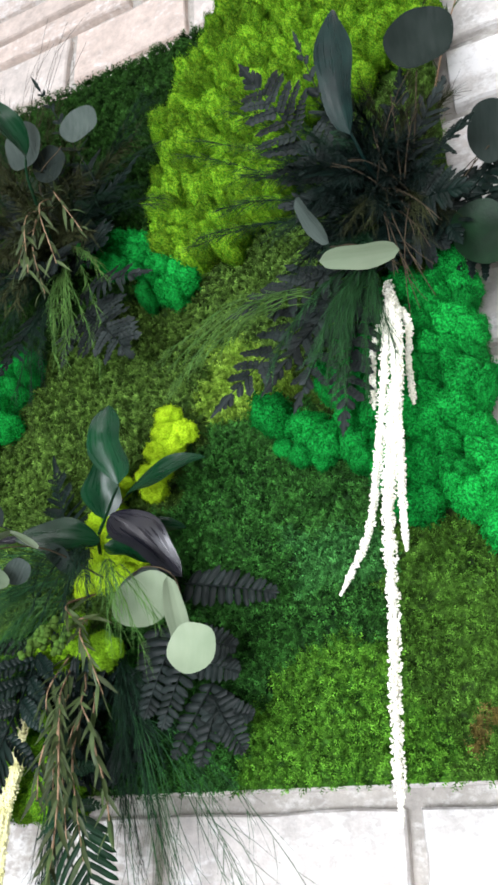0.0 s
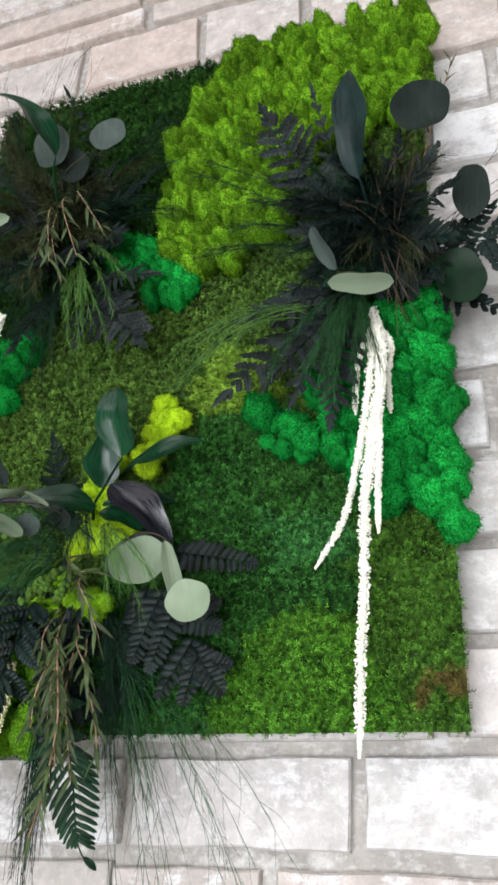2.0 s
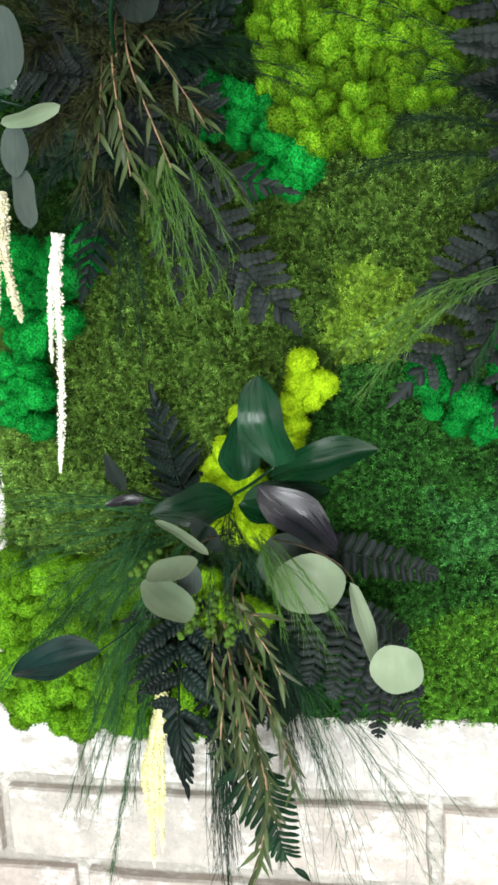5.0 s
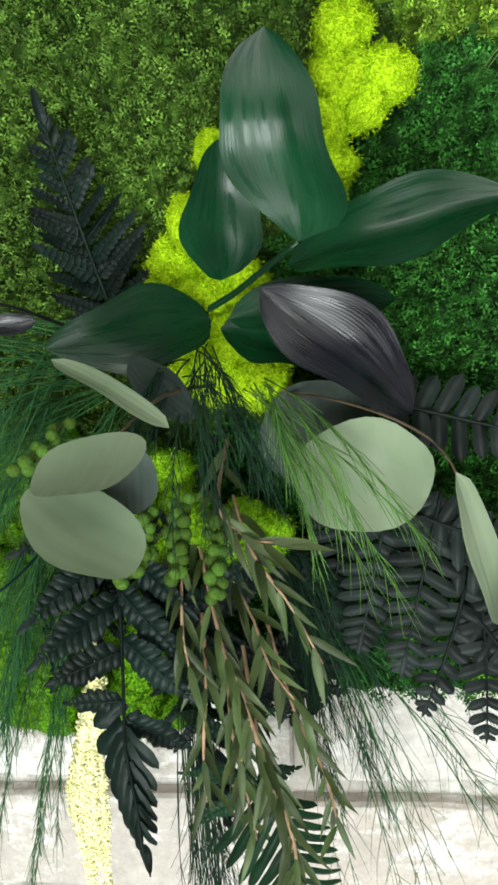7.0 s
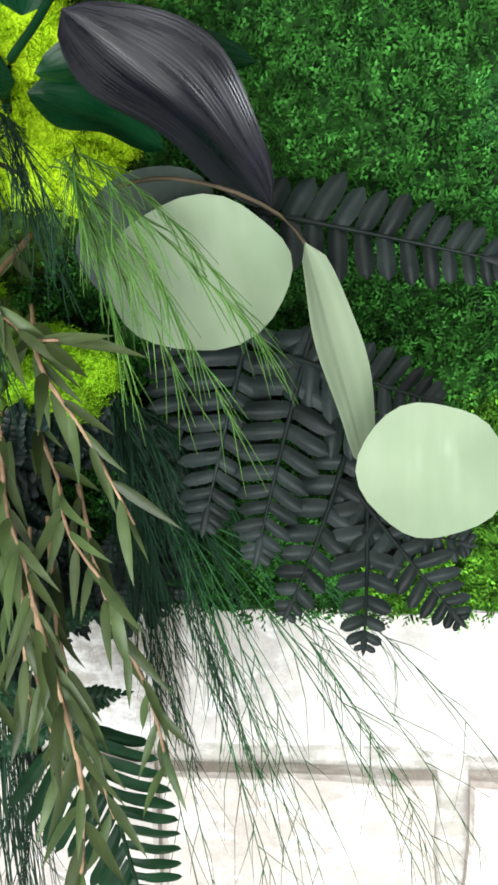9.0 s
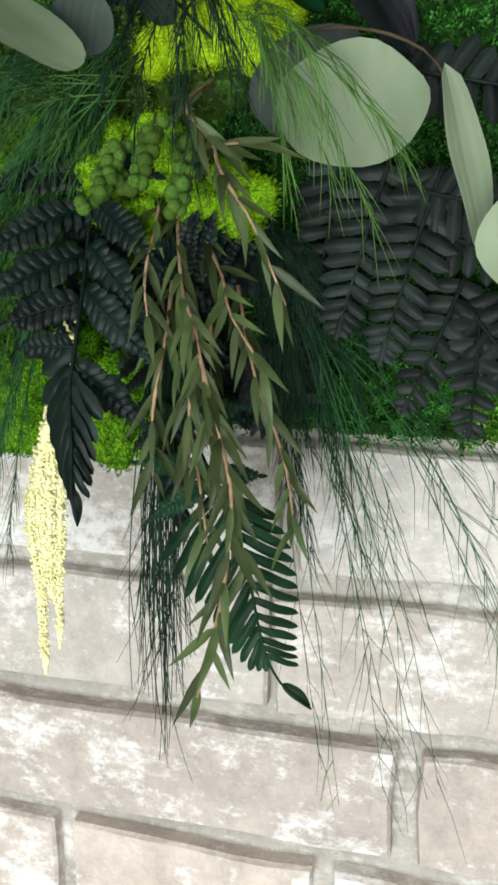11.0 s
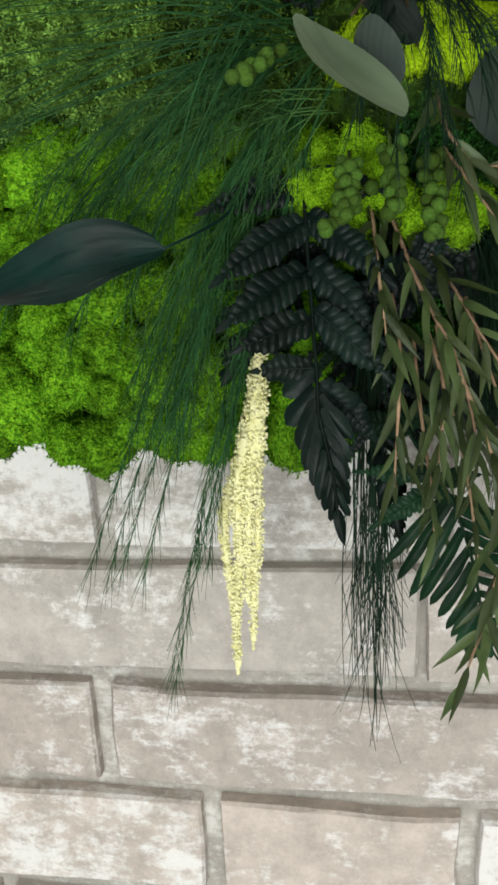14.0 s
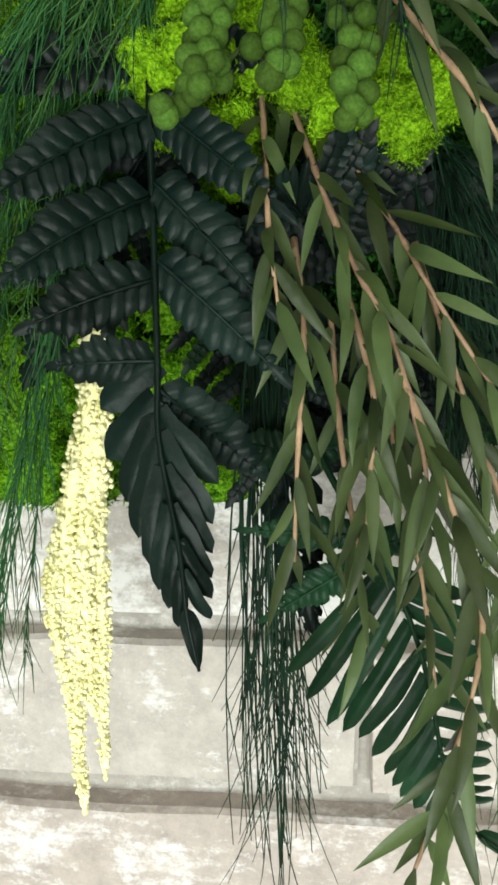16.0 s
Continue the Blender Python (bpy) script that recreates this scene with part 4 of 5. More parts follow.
# -- lower arrangement --
ruscus("ruscus_branch", [(0.186, -0.035, 1.53), (0.195, -0.064, 1.557), (0.212, -0.080, 1.569), (0.235, -0.098, 1.585)], [
    ((0.235, -0.098, 1.585), (0.229, -0.105, 1.646), (-0.15, -0.95, 0.22), 0.037, None, 0.10, 0.10, 0.55),
    ((0.205, -0.073, 1.572), (0.209, -0.083, 1.618), (0.45, -0.80, 0.35), 0.030, None, 0.10, 0.03, 0.0),
    ((0.230, -0.085, 1.577), (0.303, -0.092, 1.594), (0.05, -0.80, 0.55), 0.029, None, 0.16, 0.05, 0.1),
    ((0.199, -0.067, 1.557), (0.149, -0.103, 1.556), (0.05, -0.96, 0.22), 0.029, None, 0.12, 0.10, 0.0),
    ((0.220, -0.084, 1.570), (0.270, -0.068, 1.520), (0.2, -0.9, 0.35), 0.031, M_RUSCUS_DARK, 0.16, 0.14, 0.15),
    ((0.206, -0.070, 1.558), (0.266, -0.055, 1.560), (0.2, -0.8, 0.5), 0.022, None, 0.15, 0.05, 0.0),
    ((0.202, -0.066, 1.554), (0.238, -0.056, 1.538), (0.2, -0.7, 0.6), 0.024, None, 0.15, 0.05, 0.0),
], "ruscus branch with glossy dark green and violet-black leaves")

eucalyptus("eucalyptus_branch", [(0.205, -0.045, 1.525), (0.245, -0.078, 1.528), (0.279, -0.092, 1.513), (0.289, -0.094, 1.478)], [
    ((0.2520, -0.083, 1.502), (-0.2, 0, 1), (0.12, -0.95, 0.22), 0.0505, 0.0395, None),
    # silver leaf behind the round one, its shade put into the colour
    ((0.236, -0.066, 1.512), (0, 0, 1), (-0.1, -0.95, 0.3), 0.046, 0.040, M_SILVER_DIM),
    ((0.3105, -0.121, 1.459), (0, 0, 1), (0.05, -0.98, 0.12), 0.032, 0.032, None),
], "silver-green eucalyptus branch with large round leaves", blades=[
    ((0.282, -0.106, 1.510), (0.296, -0.108, 1.456), (0.7, -0.70, 0.1), 0.0140, None)])

eucalyptus("eucalyptus_branch", [(0.198, -0.050, 1.53), (0.190, -0.11, 1.54), (0.182, -0.145, 1.535), (0.176, -0.157, 1.527)], [
    ((0.175, -0.160, 1.513), (-0.54, -0.22, 0.81), (0.62, -0.36, 0.68), 0.030, 0.038, None),
    ((0.182, -0.165, 1.533), (0.1, 0.98, 0.1), (-0.12, -0.30, 0.95), 0.031, 0.030, None),
    # third silver leaf, behind the first two: dimmed by colour for shade
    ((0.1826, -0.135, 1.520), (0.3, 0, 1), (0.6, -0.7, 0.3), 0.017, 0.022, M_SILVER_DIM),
], "silver-green eucalyptus branch with overlapping round leaves", blades=[
    ((0.196, -0.132, 1.535), (0.159, -0.124, 1.556), (0.3, -0.40, 0.85), 0.009, None),
    ((0.196, -0.095, 1.528), (0.176, -0.098, 1.550), (0.2, -0.9, 0.1), 0.013, M_SLATE)])

berries((0.173, -0.085, 1.496), (0.171, -0.104, 1.474), 20, "hanging sprig of green berries among the leaves")
berries((0.186, -0.088, 1.502), (0.188, -0.112, 1.476), 18, "hanging sprig of green berries among the leaves")
berries((0.199, -0.088, 1.498), (0.201, -0.112, 1.468), 18, "hanging sprig of green berries among the leaves")
berries((0.180, -0.085, 1.486), (0.164, -0.104, 1.470), 9, "hanging sprig of green berries among the leaves")
berries((0.150, -0.090, 1.530), (0.140, -0.118, 1.518), 10, "short sprig of green berries beside the silver leaves")

willow([(0.178, -0.055, 1.490), (0.181, -0.073, 1.473), (0.184, -0.096, 1.449), (0.186, -0.100, 1.434)], "short willow-like branch with narrow olive leaves", 13)
willow([(0.185, -0.065, 1.480), (0.194, -0.089, 1.458), (0.201, -0.105, 1.443), (0.208, -0.113, 1.431), (0.214, -0.121, 1.411), (0.216, -0.120, 1.395)], "long hanging willow-like branch with narrow olive leaves", 20)
willow([(0.192, -0.065, 1.474), (0.198, -0.076, 1.465), (0.210, -0.090, 1.448), (0.217, -0.103, 1.436), (0.229, -0.104, 1.418)], "hanging willow-like branch with narrow olive leaves", 14)
willow([(0.188, -0.080, 1.446), (0.191, -0.096, 1.427), (0.190, -0.107, 1.403), (0.189, -0.106, 1.380)], "hanging willow-like branch with narrow olive leaves", 12)
willow([(0.200, -0.100, 1.436), (0.205, -0.110, 1.420), (0.205, -0.112, 1.406), (0.204, -0.110, 1.385)], "hanging willow-like branch with narrow olive leaves", 12)
willow([(0.210, -0.116, 1.424), (0.219, -0.125, 1.402), (0.225, -0.131, 1.382), (0.223, -0.130, 1.357), (0.218, -0.128, 1.330)], "long hanging willow-like branch with narrow olive leaves", 16)
willow([(0.223, -0.130, 1.357), (0.219, -0.129, 1.337), (0.212, -0.128, 1.310)], "drooping tip of a willow-like branch with narrow leaves", 6)
willow([(0.203, -0.075, 1.515), (0.204, -0.108, 1.501), (0.213, -0.110, 1.490), (0.222, -0.112, 1.489)], "short willow-like branch with narrow olive leaves", 9)
willow([(0.205, -0.085, 1.496), (0.214, -0.105, 1.482), (0.226, -0.110, 1.465), (0.236, -0.106, 1.440)], "willow-like branch with narrow olive leaves", 12)

willow([(0.214, -0.085, 1.445), (0.224, -0.098, 1.415), (0.234, -0.098, 1.388), (0.238, -0.095, 1.360)], "hanging willow-like branch with narrow olive leaves", 14)
willow([(0.204, -0.085, 1.435), (0.210, -0.100, 1.405), (0.216, -0.102, 1.378), (0.221, -0.098, 1.345)], "hanging willow-like branch with narrow olive leaves", 14)
willow([(0.196, -0.080, 1.430), (0.199, -0.095, 1.402), (0.203, -0.096, 1.375), (0.205, -0.094, 1.352)], "hanging willow-like branch with narrow olive leaves", 12)

leather_fern([(0.156, -0.070, 1.490), (0.157, -0.080, 1.472), (0.159, -0.091, 1.450), (0.162, -0.108, 1.423), (0.163, -0.115, 1.410), (0.168, -0.125, 1.392), (0.170, -0.130, 1.379), (0.172, -0.131, 1.368)], [
    (0.04, (0.122, -0.095, 1.478), 0.0075), (0.14, (0.128, -0.108, 1.455), 0.0085), (0.25, (0.130, -0.110, 1.440), 0.0085), (0.34, (0.134, -0.107, 1.431), 0.0080), (0.42, (0.140, -0.108, 1.4235), 0.0068),
    (0.02, (0.186, -0.085, 1.482), 0.0070), (0.12, (0.187, -0.092, 1.452), 0.0075), (0.23, (0.184, -0.094, 1.432), 0.0080), (0.32, (0.187, -0.099, 1.4185), 0.0078), (0.46, (0.183, -0.094, 1.394), 0.0078)], [
    (0.42, (0.150, -0.110, 1.415), 0.0075), (0.48, (0.151, -0.112, 1.405), 0.0078), (0.52, (0.1560, -0.117, 1.3975), 0.0068), (0.51, (0.1745, -0.114, 1.4005), 0.0062), (0.57, (0.1585, -0.119, 1.3905), 0.0062), (0.56, (0.1735, -0.117, 1.3930), 0.0058),
    (0.61, (0.1610, -0.121, 1.3855), 0.0056), (0.61, (0.1735, -0.119, 1.3875), 0.0052), (0.66, (0.1630, -0.123, 1.3810), 0.0048), (0.66, (0.1735, -0.121, 1.3830), 0.0044), (0.71, (0.1650, -0.124, 1.3775), 0.0040), (0.71, (0.1737, -0.123, 1.3795), 0.0036), (0.76, (0.1672, -0.126, 1.3745), 0.0032), (0.76, (0.1737, -0.125, 1.3760), 0.0030)],
    "black-green leather fern frond hanging over the brick", M_FERN, 0.0042)
leather_fern([(0.185, -0.060, 1.425), (0.192, -0.080, 1.400), (0.204, -0.090, 1.380), (0.211, -0.091, 1.369), (0.219, -0.092, 1.346), (0.224, -0.092, 1.321), (0.228, -0.092, 1.307), (0.236, -0.094, 1.297), (0.245, -0.095, 1.292)], [
    (0.26, (0.176, -0.090, 1.380), 0.0055), (0.30, (0.181, -0.092, 1.358), 0.0055), (0.28, (0.222, -0.078, 1.375), 0.0055), (0.16, (0.172, -0.075, 1.398), 0.0060), (0.14, (0.214, -0.075, 1.400), 0.0060)], [
    (0.340, (0.1855, -0.0920, 1.3425), 0.0043), (0.370, (0.1905, -0.0925, 1.3357), 0.0044), (0.400, (0.1955, -0.0930, 1.3290), 0.0046), (0.440, (0.1995, -0.0930, 1.3275), 0.0046), (0.480, (0.2035, -0.0930, 1.3260), 0.0046), (0.510, (0.2067, -0.0930, 1.3207), 0.0045), (0.540, (0.2100, -0.0930, 1.3155), 0.0043), (0.570, (0.2120, -0.0930, 1.3122), 0.0041), (0.600, (0.2140, -0.0930, 1.3090), 0.0040), (0.630, (0.2175, -0.0935, 1.3062), 0.0037), (0.660, (0.2210, -0.0940, 1.3035), 0.0035), (0.690, (0.2243, -0.0940, 1.3037), 0.0031), (0.720, (0.2275, -0.0940, 1.3040), 0.0028), (0.360, (0.2290, -0.0820, 1.3600), 0.0041), (0.390, (0.2315, -0.0820, 1.3545), 0.0042), (0.420, (0.2340, -0.0820, 1.3490), 0.0043), (0.450, (0.2353, -0.0825, 1.3440), 0.0041), (0.480, (0.2365, -0.0830, 1.3390), 0.0040), (0.510, (0.2370, -0.0830, 1.3340), 0.0038), (0.540, (0.2375, -0.0830, 1.3290), 0.0037), (0.570, (0.2375, -0.0835, 1.3240), 0.0036), (0.600, (0.2375, -0.0840, 1.3190), 0.0035), (0.630, (0.2375, -0.0845, 1.3145), 0.0033), (0.660, (0.2375, -0.0850, 1.3100), 0.0031), (0.690, (0.2380, -0.0855, 1.3070), 0.0029), (0.720, (0.2385, -0.0860, 1.3040), 0.0026)],
    "dark green leather fern frond hanging over the brick", M_FERN_GREEN, 0.0050)
fern("fern_frond", (0.175, -0.05, 1.45), (0.192, -0.085, 1.352), OUT, 0.06, "black-green leather fern frond behind the stems", M_FERN, 13, 0.1, 0.5)
for base, tip, width, count in (
        ((0.262, -0.050, 1.520), (0.338, -0.060, 1.502), 0.034, 13), ((0.244, -0.052, 1.492), (0.236, -0.066, 1.432), 0.034, 12),
        ((0.262, -0.058, 1.488), (0.248, -0.076, 1.428), 0.034, 12), ((0.281, -0.060, 1.486), (0.264, -0.080, 1.420), 0.034, 13),
        ((0.272, -0.062, 1.478), (0.316, -0.078, 1.466), 0.030, 10), ((0.272, -0.060, 1.466), (0.318, -0.078, 1.450), 0.028, 10),
        ((0.290, -0.060, 1.448), (0.272, -0.079, 1.402), 0.026, 9), ((0.296, -0.060, 1.442), (0.295, -0.086, 1.396), 0.026, 9),
        ((0.290, -0.062, 1.440), (0.323, -0.082, 1.403), 0.030, 11), ((0.285, -0.060, 1.430), (0.326, -0.075, 1.424), 0.026, 10)):
    fern("fern_frond", base, tip, (0.05, -0.97, 0.2), width * 1.15, "charcoal fern frond with finger-like leaflets over green moss", M_FERN_GREY, count, 0.06, 0.4, 8, simple=0.0, soft=1.0)
fern("fern_frond", (0.158, -0.040, 1.545), (0.139, -0.055, 1.640), (-0.1, -1, 0.1), 0.066, "upright black fern frond on the olive moss", M_FERN, 16, 0.05, 0.75, simple=0.8)
fern("fern_frond", (0.170, -0.06, 1.49), (0.125, -0.085, 1.415), OUT, 0.06, "black-green leather fern frond over lime moss", M_FERN, 13, 0.1, 0.5, simple=0.75)

ruscus("ruscus_leaf", [(0.140, -0.06, 1.49), (0.130, -0.10, 1.476), (0.115, -0.128, 1.468)], [
    ((0.116, -0.127, 1.468), (0.052, -0.131, 1.452), (0.1, -0.75, 0.65), 0.028, None, 0.14, 0.08, 0.0)], "single black-green ruscus leaf over lime moss", M_RUSCUS_BLUE, 0.0007)
ruscus("small_leaf", [(0.150, -0.05, 1.55), (0.138, -0.085, 1.566), (0.128, -0.10, 1.573)], [
    ((0.130, -0.098, 1.571), (0.120, -0.105, 1.598), (0.3, -0.9, 0.2), 0.011, M_SLATE, 0.15, 0.05, 0.0),
    ((0.140, -0.085, 1.563), (0.112, -0.09, 1.560), (0.1, -0.9, 0.4), 0.009, M_RUSCUS_DARK, 0.15, 0.05, 0.0)], "small slate-grey leaves beside the ruscus", M_RUSCUS_DARK, 0.0008)

tassel([([(0.136, -0.062, 1.435), (0.134, -0.066, 1.405), (0.131, -0.068, 1.385), (0.127, -0.069, 1.355), (0.124, -0.069, 1.325), (0.1215, -0.068, 1.300), (0.121, -0.067, 1.274)], 0.0040, 0.0020),
        ([(0.134, -0.062, 1.412), (0.128, -0.067, 1.380), (0.121, -0.068, 1.362), (0.118, -0.068, 1.345), (0.1195, -0.067, 1.322), (0.1215, -0.067, 1.300)], 0.0036, 0.0018),
        ([(0.136, -0.062, 1.412), (0.1345, -0.068, 1.385), (0.1335, -0.070, 1.362), (0.133, -0.070, 1.342), (0.1305, -0.069, 1.322), (0.1285, -0.067, 1.287)], 0.0040, 0.0018),
        ([(0.134, -0.062, 1.405), (0.127, -0.072, 1.375), (0.1255, -0.073, 1.352), (0.126, -0.071, 1.333)], 0.0042, 0.0026),
        ([(0.135, -0.062, 1.400), (0.131, -0.073, 1.370), (0.130, -0.073, 1.350), (0.1275, -0.070, 1.312)], 0.0038, 0.0022)],
       "pale yellow amaranth tassel hanging over the brick", M_LEMON)

grass("hanging_grass", (0.180, -0.065, 1.435), [(0.174, -0.082, 1.284), (0.182, -0.082, 1.255), (0.192, -0.082, 1.297), (0.186, -0.082, 1.280), (0.179, -0.082, 1.298), (0.176, -0.082, 1.320), (0.184, -0.082, 1.300), (0.181, -0.082, 1.275)],
      "bundle of dark hair-fine grass hanging over the brick", M_NEEDLE_DARK, 0.00038, 0.0, 0.0022, 6, out=0.012, root=0.005, fork=2)
plume("hanging_grass", (0.228, -0.055, 1.430), [(0.300, -0.045, 1.366), (0.318, -0.045, 1.293), (0.330, -0.045, 1.262), (0.298, -0.05, 1.242), (0.275, -0.05, 1.229), (0.255, -0.052, 1.232), (0.285, -0.05, 1.300), (0.345, -0.04, 1.290), (0.262, -0.05, 1.335)],
      "fan of feathery dark green grass hanging over the brick", M_NEEDLE, 13, 0.030, 0.55, 0.00020, 0.06, "grass tuft", 0.35)
plume("asparagus_fern", (0.165, -0.075, 1.515), [(0.095, -0.085, 1.405), (0.108, -0.085, 1.385), (0.080, -0.085, 1.435), (0.070, -0.085, 1.462), (0.060, -0.08, 1.500), (0.090, -0.085, 1.48)],
      "soft feathery asparagus fern spread over lime moss", M_NEEDLE_SOFT, 120, 0.011, 0.9, 0.00017, 0.02)
plume("asparagus_fern", (0.215, -0.06, 1.47), [(0.243, -0.07, 1.40), (0.248, -0.07, 1.375), (0.236, -0.07, 1.36), (0.255, -0.06, 1.42), (0.225, -0.07, 1.38), (0.25, -0.06, 1.345)],
      "feathery dark green asparagus fern between the stems", M_NEEDLE_DARK, 85, 0.016, 0.4, 0.0002)
plume("asparagus_fern", (0.215, -0.075, 1.535), [(0.252, -0.105, 1.478), (0.268, -0.105, 1.482), (0.240, -0.105, 1.482), (0.235, -0.10, 1.50)],
      "feathery green asparagus fern across the round leaf", M_NEEDLE_LIGHT, 42, 0.016, 0.35, 0.0002)
plume("asparagus_fern", (0.195, -0.075, 1.545), [(0.185, -0.11, 1.50), (0.212, -0.11, 1.495), (0.20, -0.115, 1.485), (0.225, -0.105, 1.505), (0.178, -0.11, 1.515), (0.205, -0.11, 1.515)],
      "feathery dark green asparagus fern over the berries", M_NEEDLE_DARK, 40, 0.013, 0.4, 0.00022)
plume("asparagus_fern", (0.165, -0.06, 1.53), [(0.107, -0.09, 1.294), (0.109, -0.09, 1.347), (0.080, -0.09, 1.335), (0.068, -0.085, 1.33), (0.10, -0.09, 1.40), (0.123, -0.1, 1.40), (0.09, -0.09, 1.42)],
      "feathery green asparagus fern hanging over lime moss", M_NEEDLE, 120, 0.016, 0.35, 0.0002, 0.03)
plume("asparagus_fern", (0.160, -0.06, 1.535), [(0.055, -0.08, 1.47), (0.002, -0.09, 1.405), (0.07, -0.09, 1.49), (0.10, -0.1, 1.47), (0.085, -0.1, 1.44)],
      "feathery green asparagus fern over lime moss", M_NEEDLE, 85, 0.018, 0.35, 0.0002, 0.03)
grass("wispy_grass", (0.150, -0.06, 1.545), [(-0.019, -0.05, 1.53), (-0.025, -0.05, 1.485), (0.012, -0.06, 1.56), (0.019, -0.06, 1.51), (0.06, -0.08, 1.55), (0.084, -0.08, 1.565)],
      "wispy olive grass reaching over the panel edge", M_NEEDLE, 0.00035, 0.02, 0.012, 6)
grass("wispy_grass", (0.140, -0.07, 1.55), [(0.118, -0.10, 1.50), (0.115, -0.10, 1.495), (0.120, -0.1, 1.53)], "light green blades in front of the fern", M_NEEDLE, 0.0003, 0.02, 0.008, 4)

# -- upper right arrangement --
ruscus("ruscus_branch", [(0.446, -0.07, 1.775), (0.445, -0.12, 1.768), (0.443, -0.148, 1.775)], [
    ((0.443, -0.148, 1.772), (0.437, -0.145, 1.893), (-0.2, -0.97, 0.0), 0.030, None, 0.12, 0.06, 0.0)], "upright blue-green ruscus leaf with pale streaks", M_RUSCUS_BLUE)
eucalyptus("eucalyptus_branch", [(0.455, -0.06, 1.76), (0.475, -0.10, 1.80), (0.485, -0.115, 1.84)], [
    ((0.490, -0.118, 1.862), (0, 0, 1), (0.2, -0.95, -0.2), 0.050, 0.046, None)], "dark slate round eucalyptus leaf over lime moss", M_SLATE)
eucalyptus("eucalyptus_branch", [(0.465, -0.05, 1.75), (0.50, -0.075, 1.77), (0.52, -0.08, 1.785)], [
    ((0.522, -0.080, 1.796), (0.1, 0, 1), (0.2, -0.95, -0.1), 0.032, 0.050, None),
    ((0.507, -0.085, 1.712), (0, 0, 1), (0.2, -0.95, -0.1), 0.042, 0.046, M_FERN_GREEN)], "slate-green round eucalyptus leaves over the panel edge", M_SLATE)
eucalyptus("eucalyptus_branch", [(0.45, -0.08, 1.71), (0.44, -0.14, 1.69), (0.427, -0.158, 1.682)], [], "two narrow silver eucalyptus leaves seen edge-on", M_SILVER, blades=[
    ((0.420, -0.160, 1.673), (0.464, -0.138, 1.680), (0.2, -0.6, -0.75), 0.016, None),
    ((0.427, -0.160, 1.683), (0.410, -0.168, 1.718), (-0.7, -0.6, 0.2), 0.014, M_SILVER_DIM)])
fern("fern_frond", (0.425, -0.065, 1.775), (0.352, -0.12, 1.905), (-0.1, -1, -0.1), 0.085, "charcoal fern frond standing over lime moss", M_FERN_GREY, 14, 0.08, 0.5, 26, 9, simple=0.8, finger_len=0.27)
fern("fern_frond", (0.430, -0.065, 1.785), (0.398, -0.12, 1.915), (-0.1, -1, -0.1), 0.05, "charcoal fern frond standing over lime moss", M_FERN_GREY, 9, 0.08, 0.5)
fern("fern_frond", (0.470, -0.055, 1.765), (0.615, -0.085, 1.735), (0.0, -1, 0.0), 0.10, "black fern frond reaching over the brick wall", M_FERN, 11, 0.06, 0.6, 30, 8, simple=0.75, finger_len=0.30)
fern("fern_frond", (0.470, -0.055, 1.735), (0.560, -0.075, 1.665), (0.0, -1, 0.0), 0.05, "black fern frond reaching over the brick wall", M_FERN, 12, 0.06, 0.6, 30, 8, simple=0.4, finger_len=0.30)
fern("fern_frond", (0.430, -0.055, 1.730), (0.312, -0.095, 1.624), OUT, 0.075, "dusty charcoal fern frond hanging over emerald moss", M_FERN_GREY, 13, 0.1, 0.5, 26, 9, simple=0.8, finger_len=0.27)
fern("fern_frond", (0.420, -0.055, 1.720), (0.403, -0.090, 1.592), OUT, 0.06, "dusty charcoal fern frond hanging over emerald moss", M_FERN_GREY, 13, 0.1, 0.5, 26, 9, simple=0.8, finger_len=0.27)
fern("fern_frond", (0.420, -0.055, 1.730), (0.350, -0.095, 1.630), OUT, 0.06, "dusty charcoal fern frond hanging over emerald moss", M_FERN_GREY, 13, 0.1, 0.5, simple=0.75)
fern("fern_frond", (0.425, -0.05, 1.74), (0.330, -0.105, 1.690), OUT, 0.07, "dusty charcoal fern frond over olive moss", M_FERN_GREY, 12, 0.1, 0.5, 26, 9, simple=0.8, finger_len=0.27)
fern("fern_frond", (0.418, -0.05, 1.73), (0.375, -0.100, 1.610), OUT, 0.06, "dusty charcoal fern frond hanging over emerald moss", M_FERN_GREY, 12, 0.1, 0.5, 26, 9, simple=0.8, finger_len=0.27)
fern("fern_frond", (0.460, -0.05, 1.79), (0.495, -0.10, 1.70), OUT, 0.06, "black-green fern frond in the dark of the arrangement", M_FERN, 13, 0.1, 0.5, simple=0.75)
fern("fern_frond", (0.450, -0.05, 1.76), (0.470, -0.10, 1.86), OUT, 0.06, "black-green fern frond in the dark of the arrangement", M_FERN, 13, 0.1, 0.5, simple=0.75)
plume("asparagus_fern", (0.440, -0.06, 1.76), [(0.295, -0.10, 1.869), (0.332, -0.10, 1.89), (0.344, -0.10, 1.823), (0.33, -0.10, 1.79), (0.298, -0.10, 1.765), (0.366, -0.10, 1.765), (0.36, -0.1, 1.85), (0.39, -0.11, 1.83)],
      "feathery dark green asparagus fern over lime moss", M_NEEDLE_DARK, 85, 0.018, 0.45, 0.0002)
plume("asparagus_fern", (0.430, -0.07, 1.725), [(0.432, -0.10, 1.633), (0.417, -0.10, 1.616), (0.393, -0.10, 1.632), (0.38, -0.10, 1.65), (0.405, -0.1, 1.64)],
      "feathery green asparagus fern hanging below the arrangement", M_NEEDLE, 110, 0.018, 0.35, 0.0002)
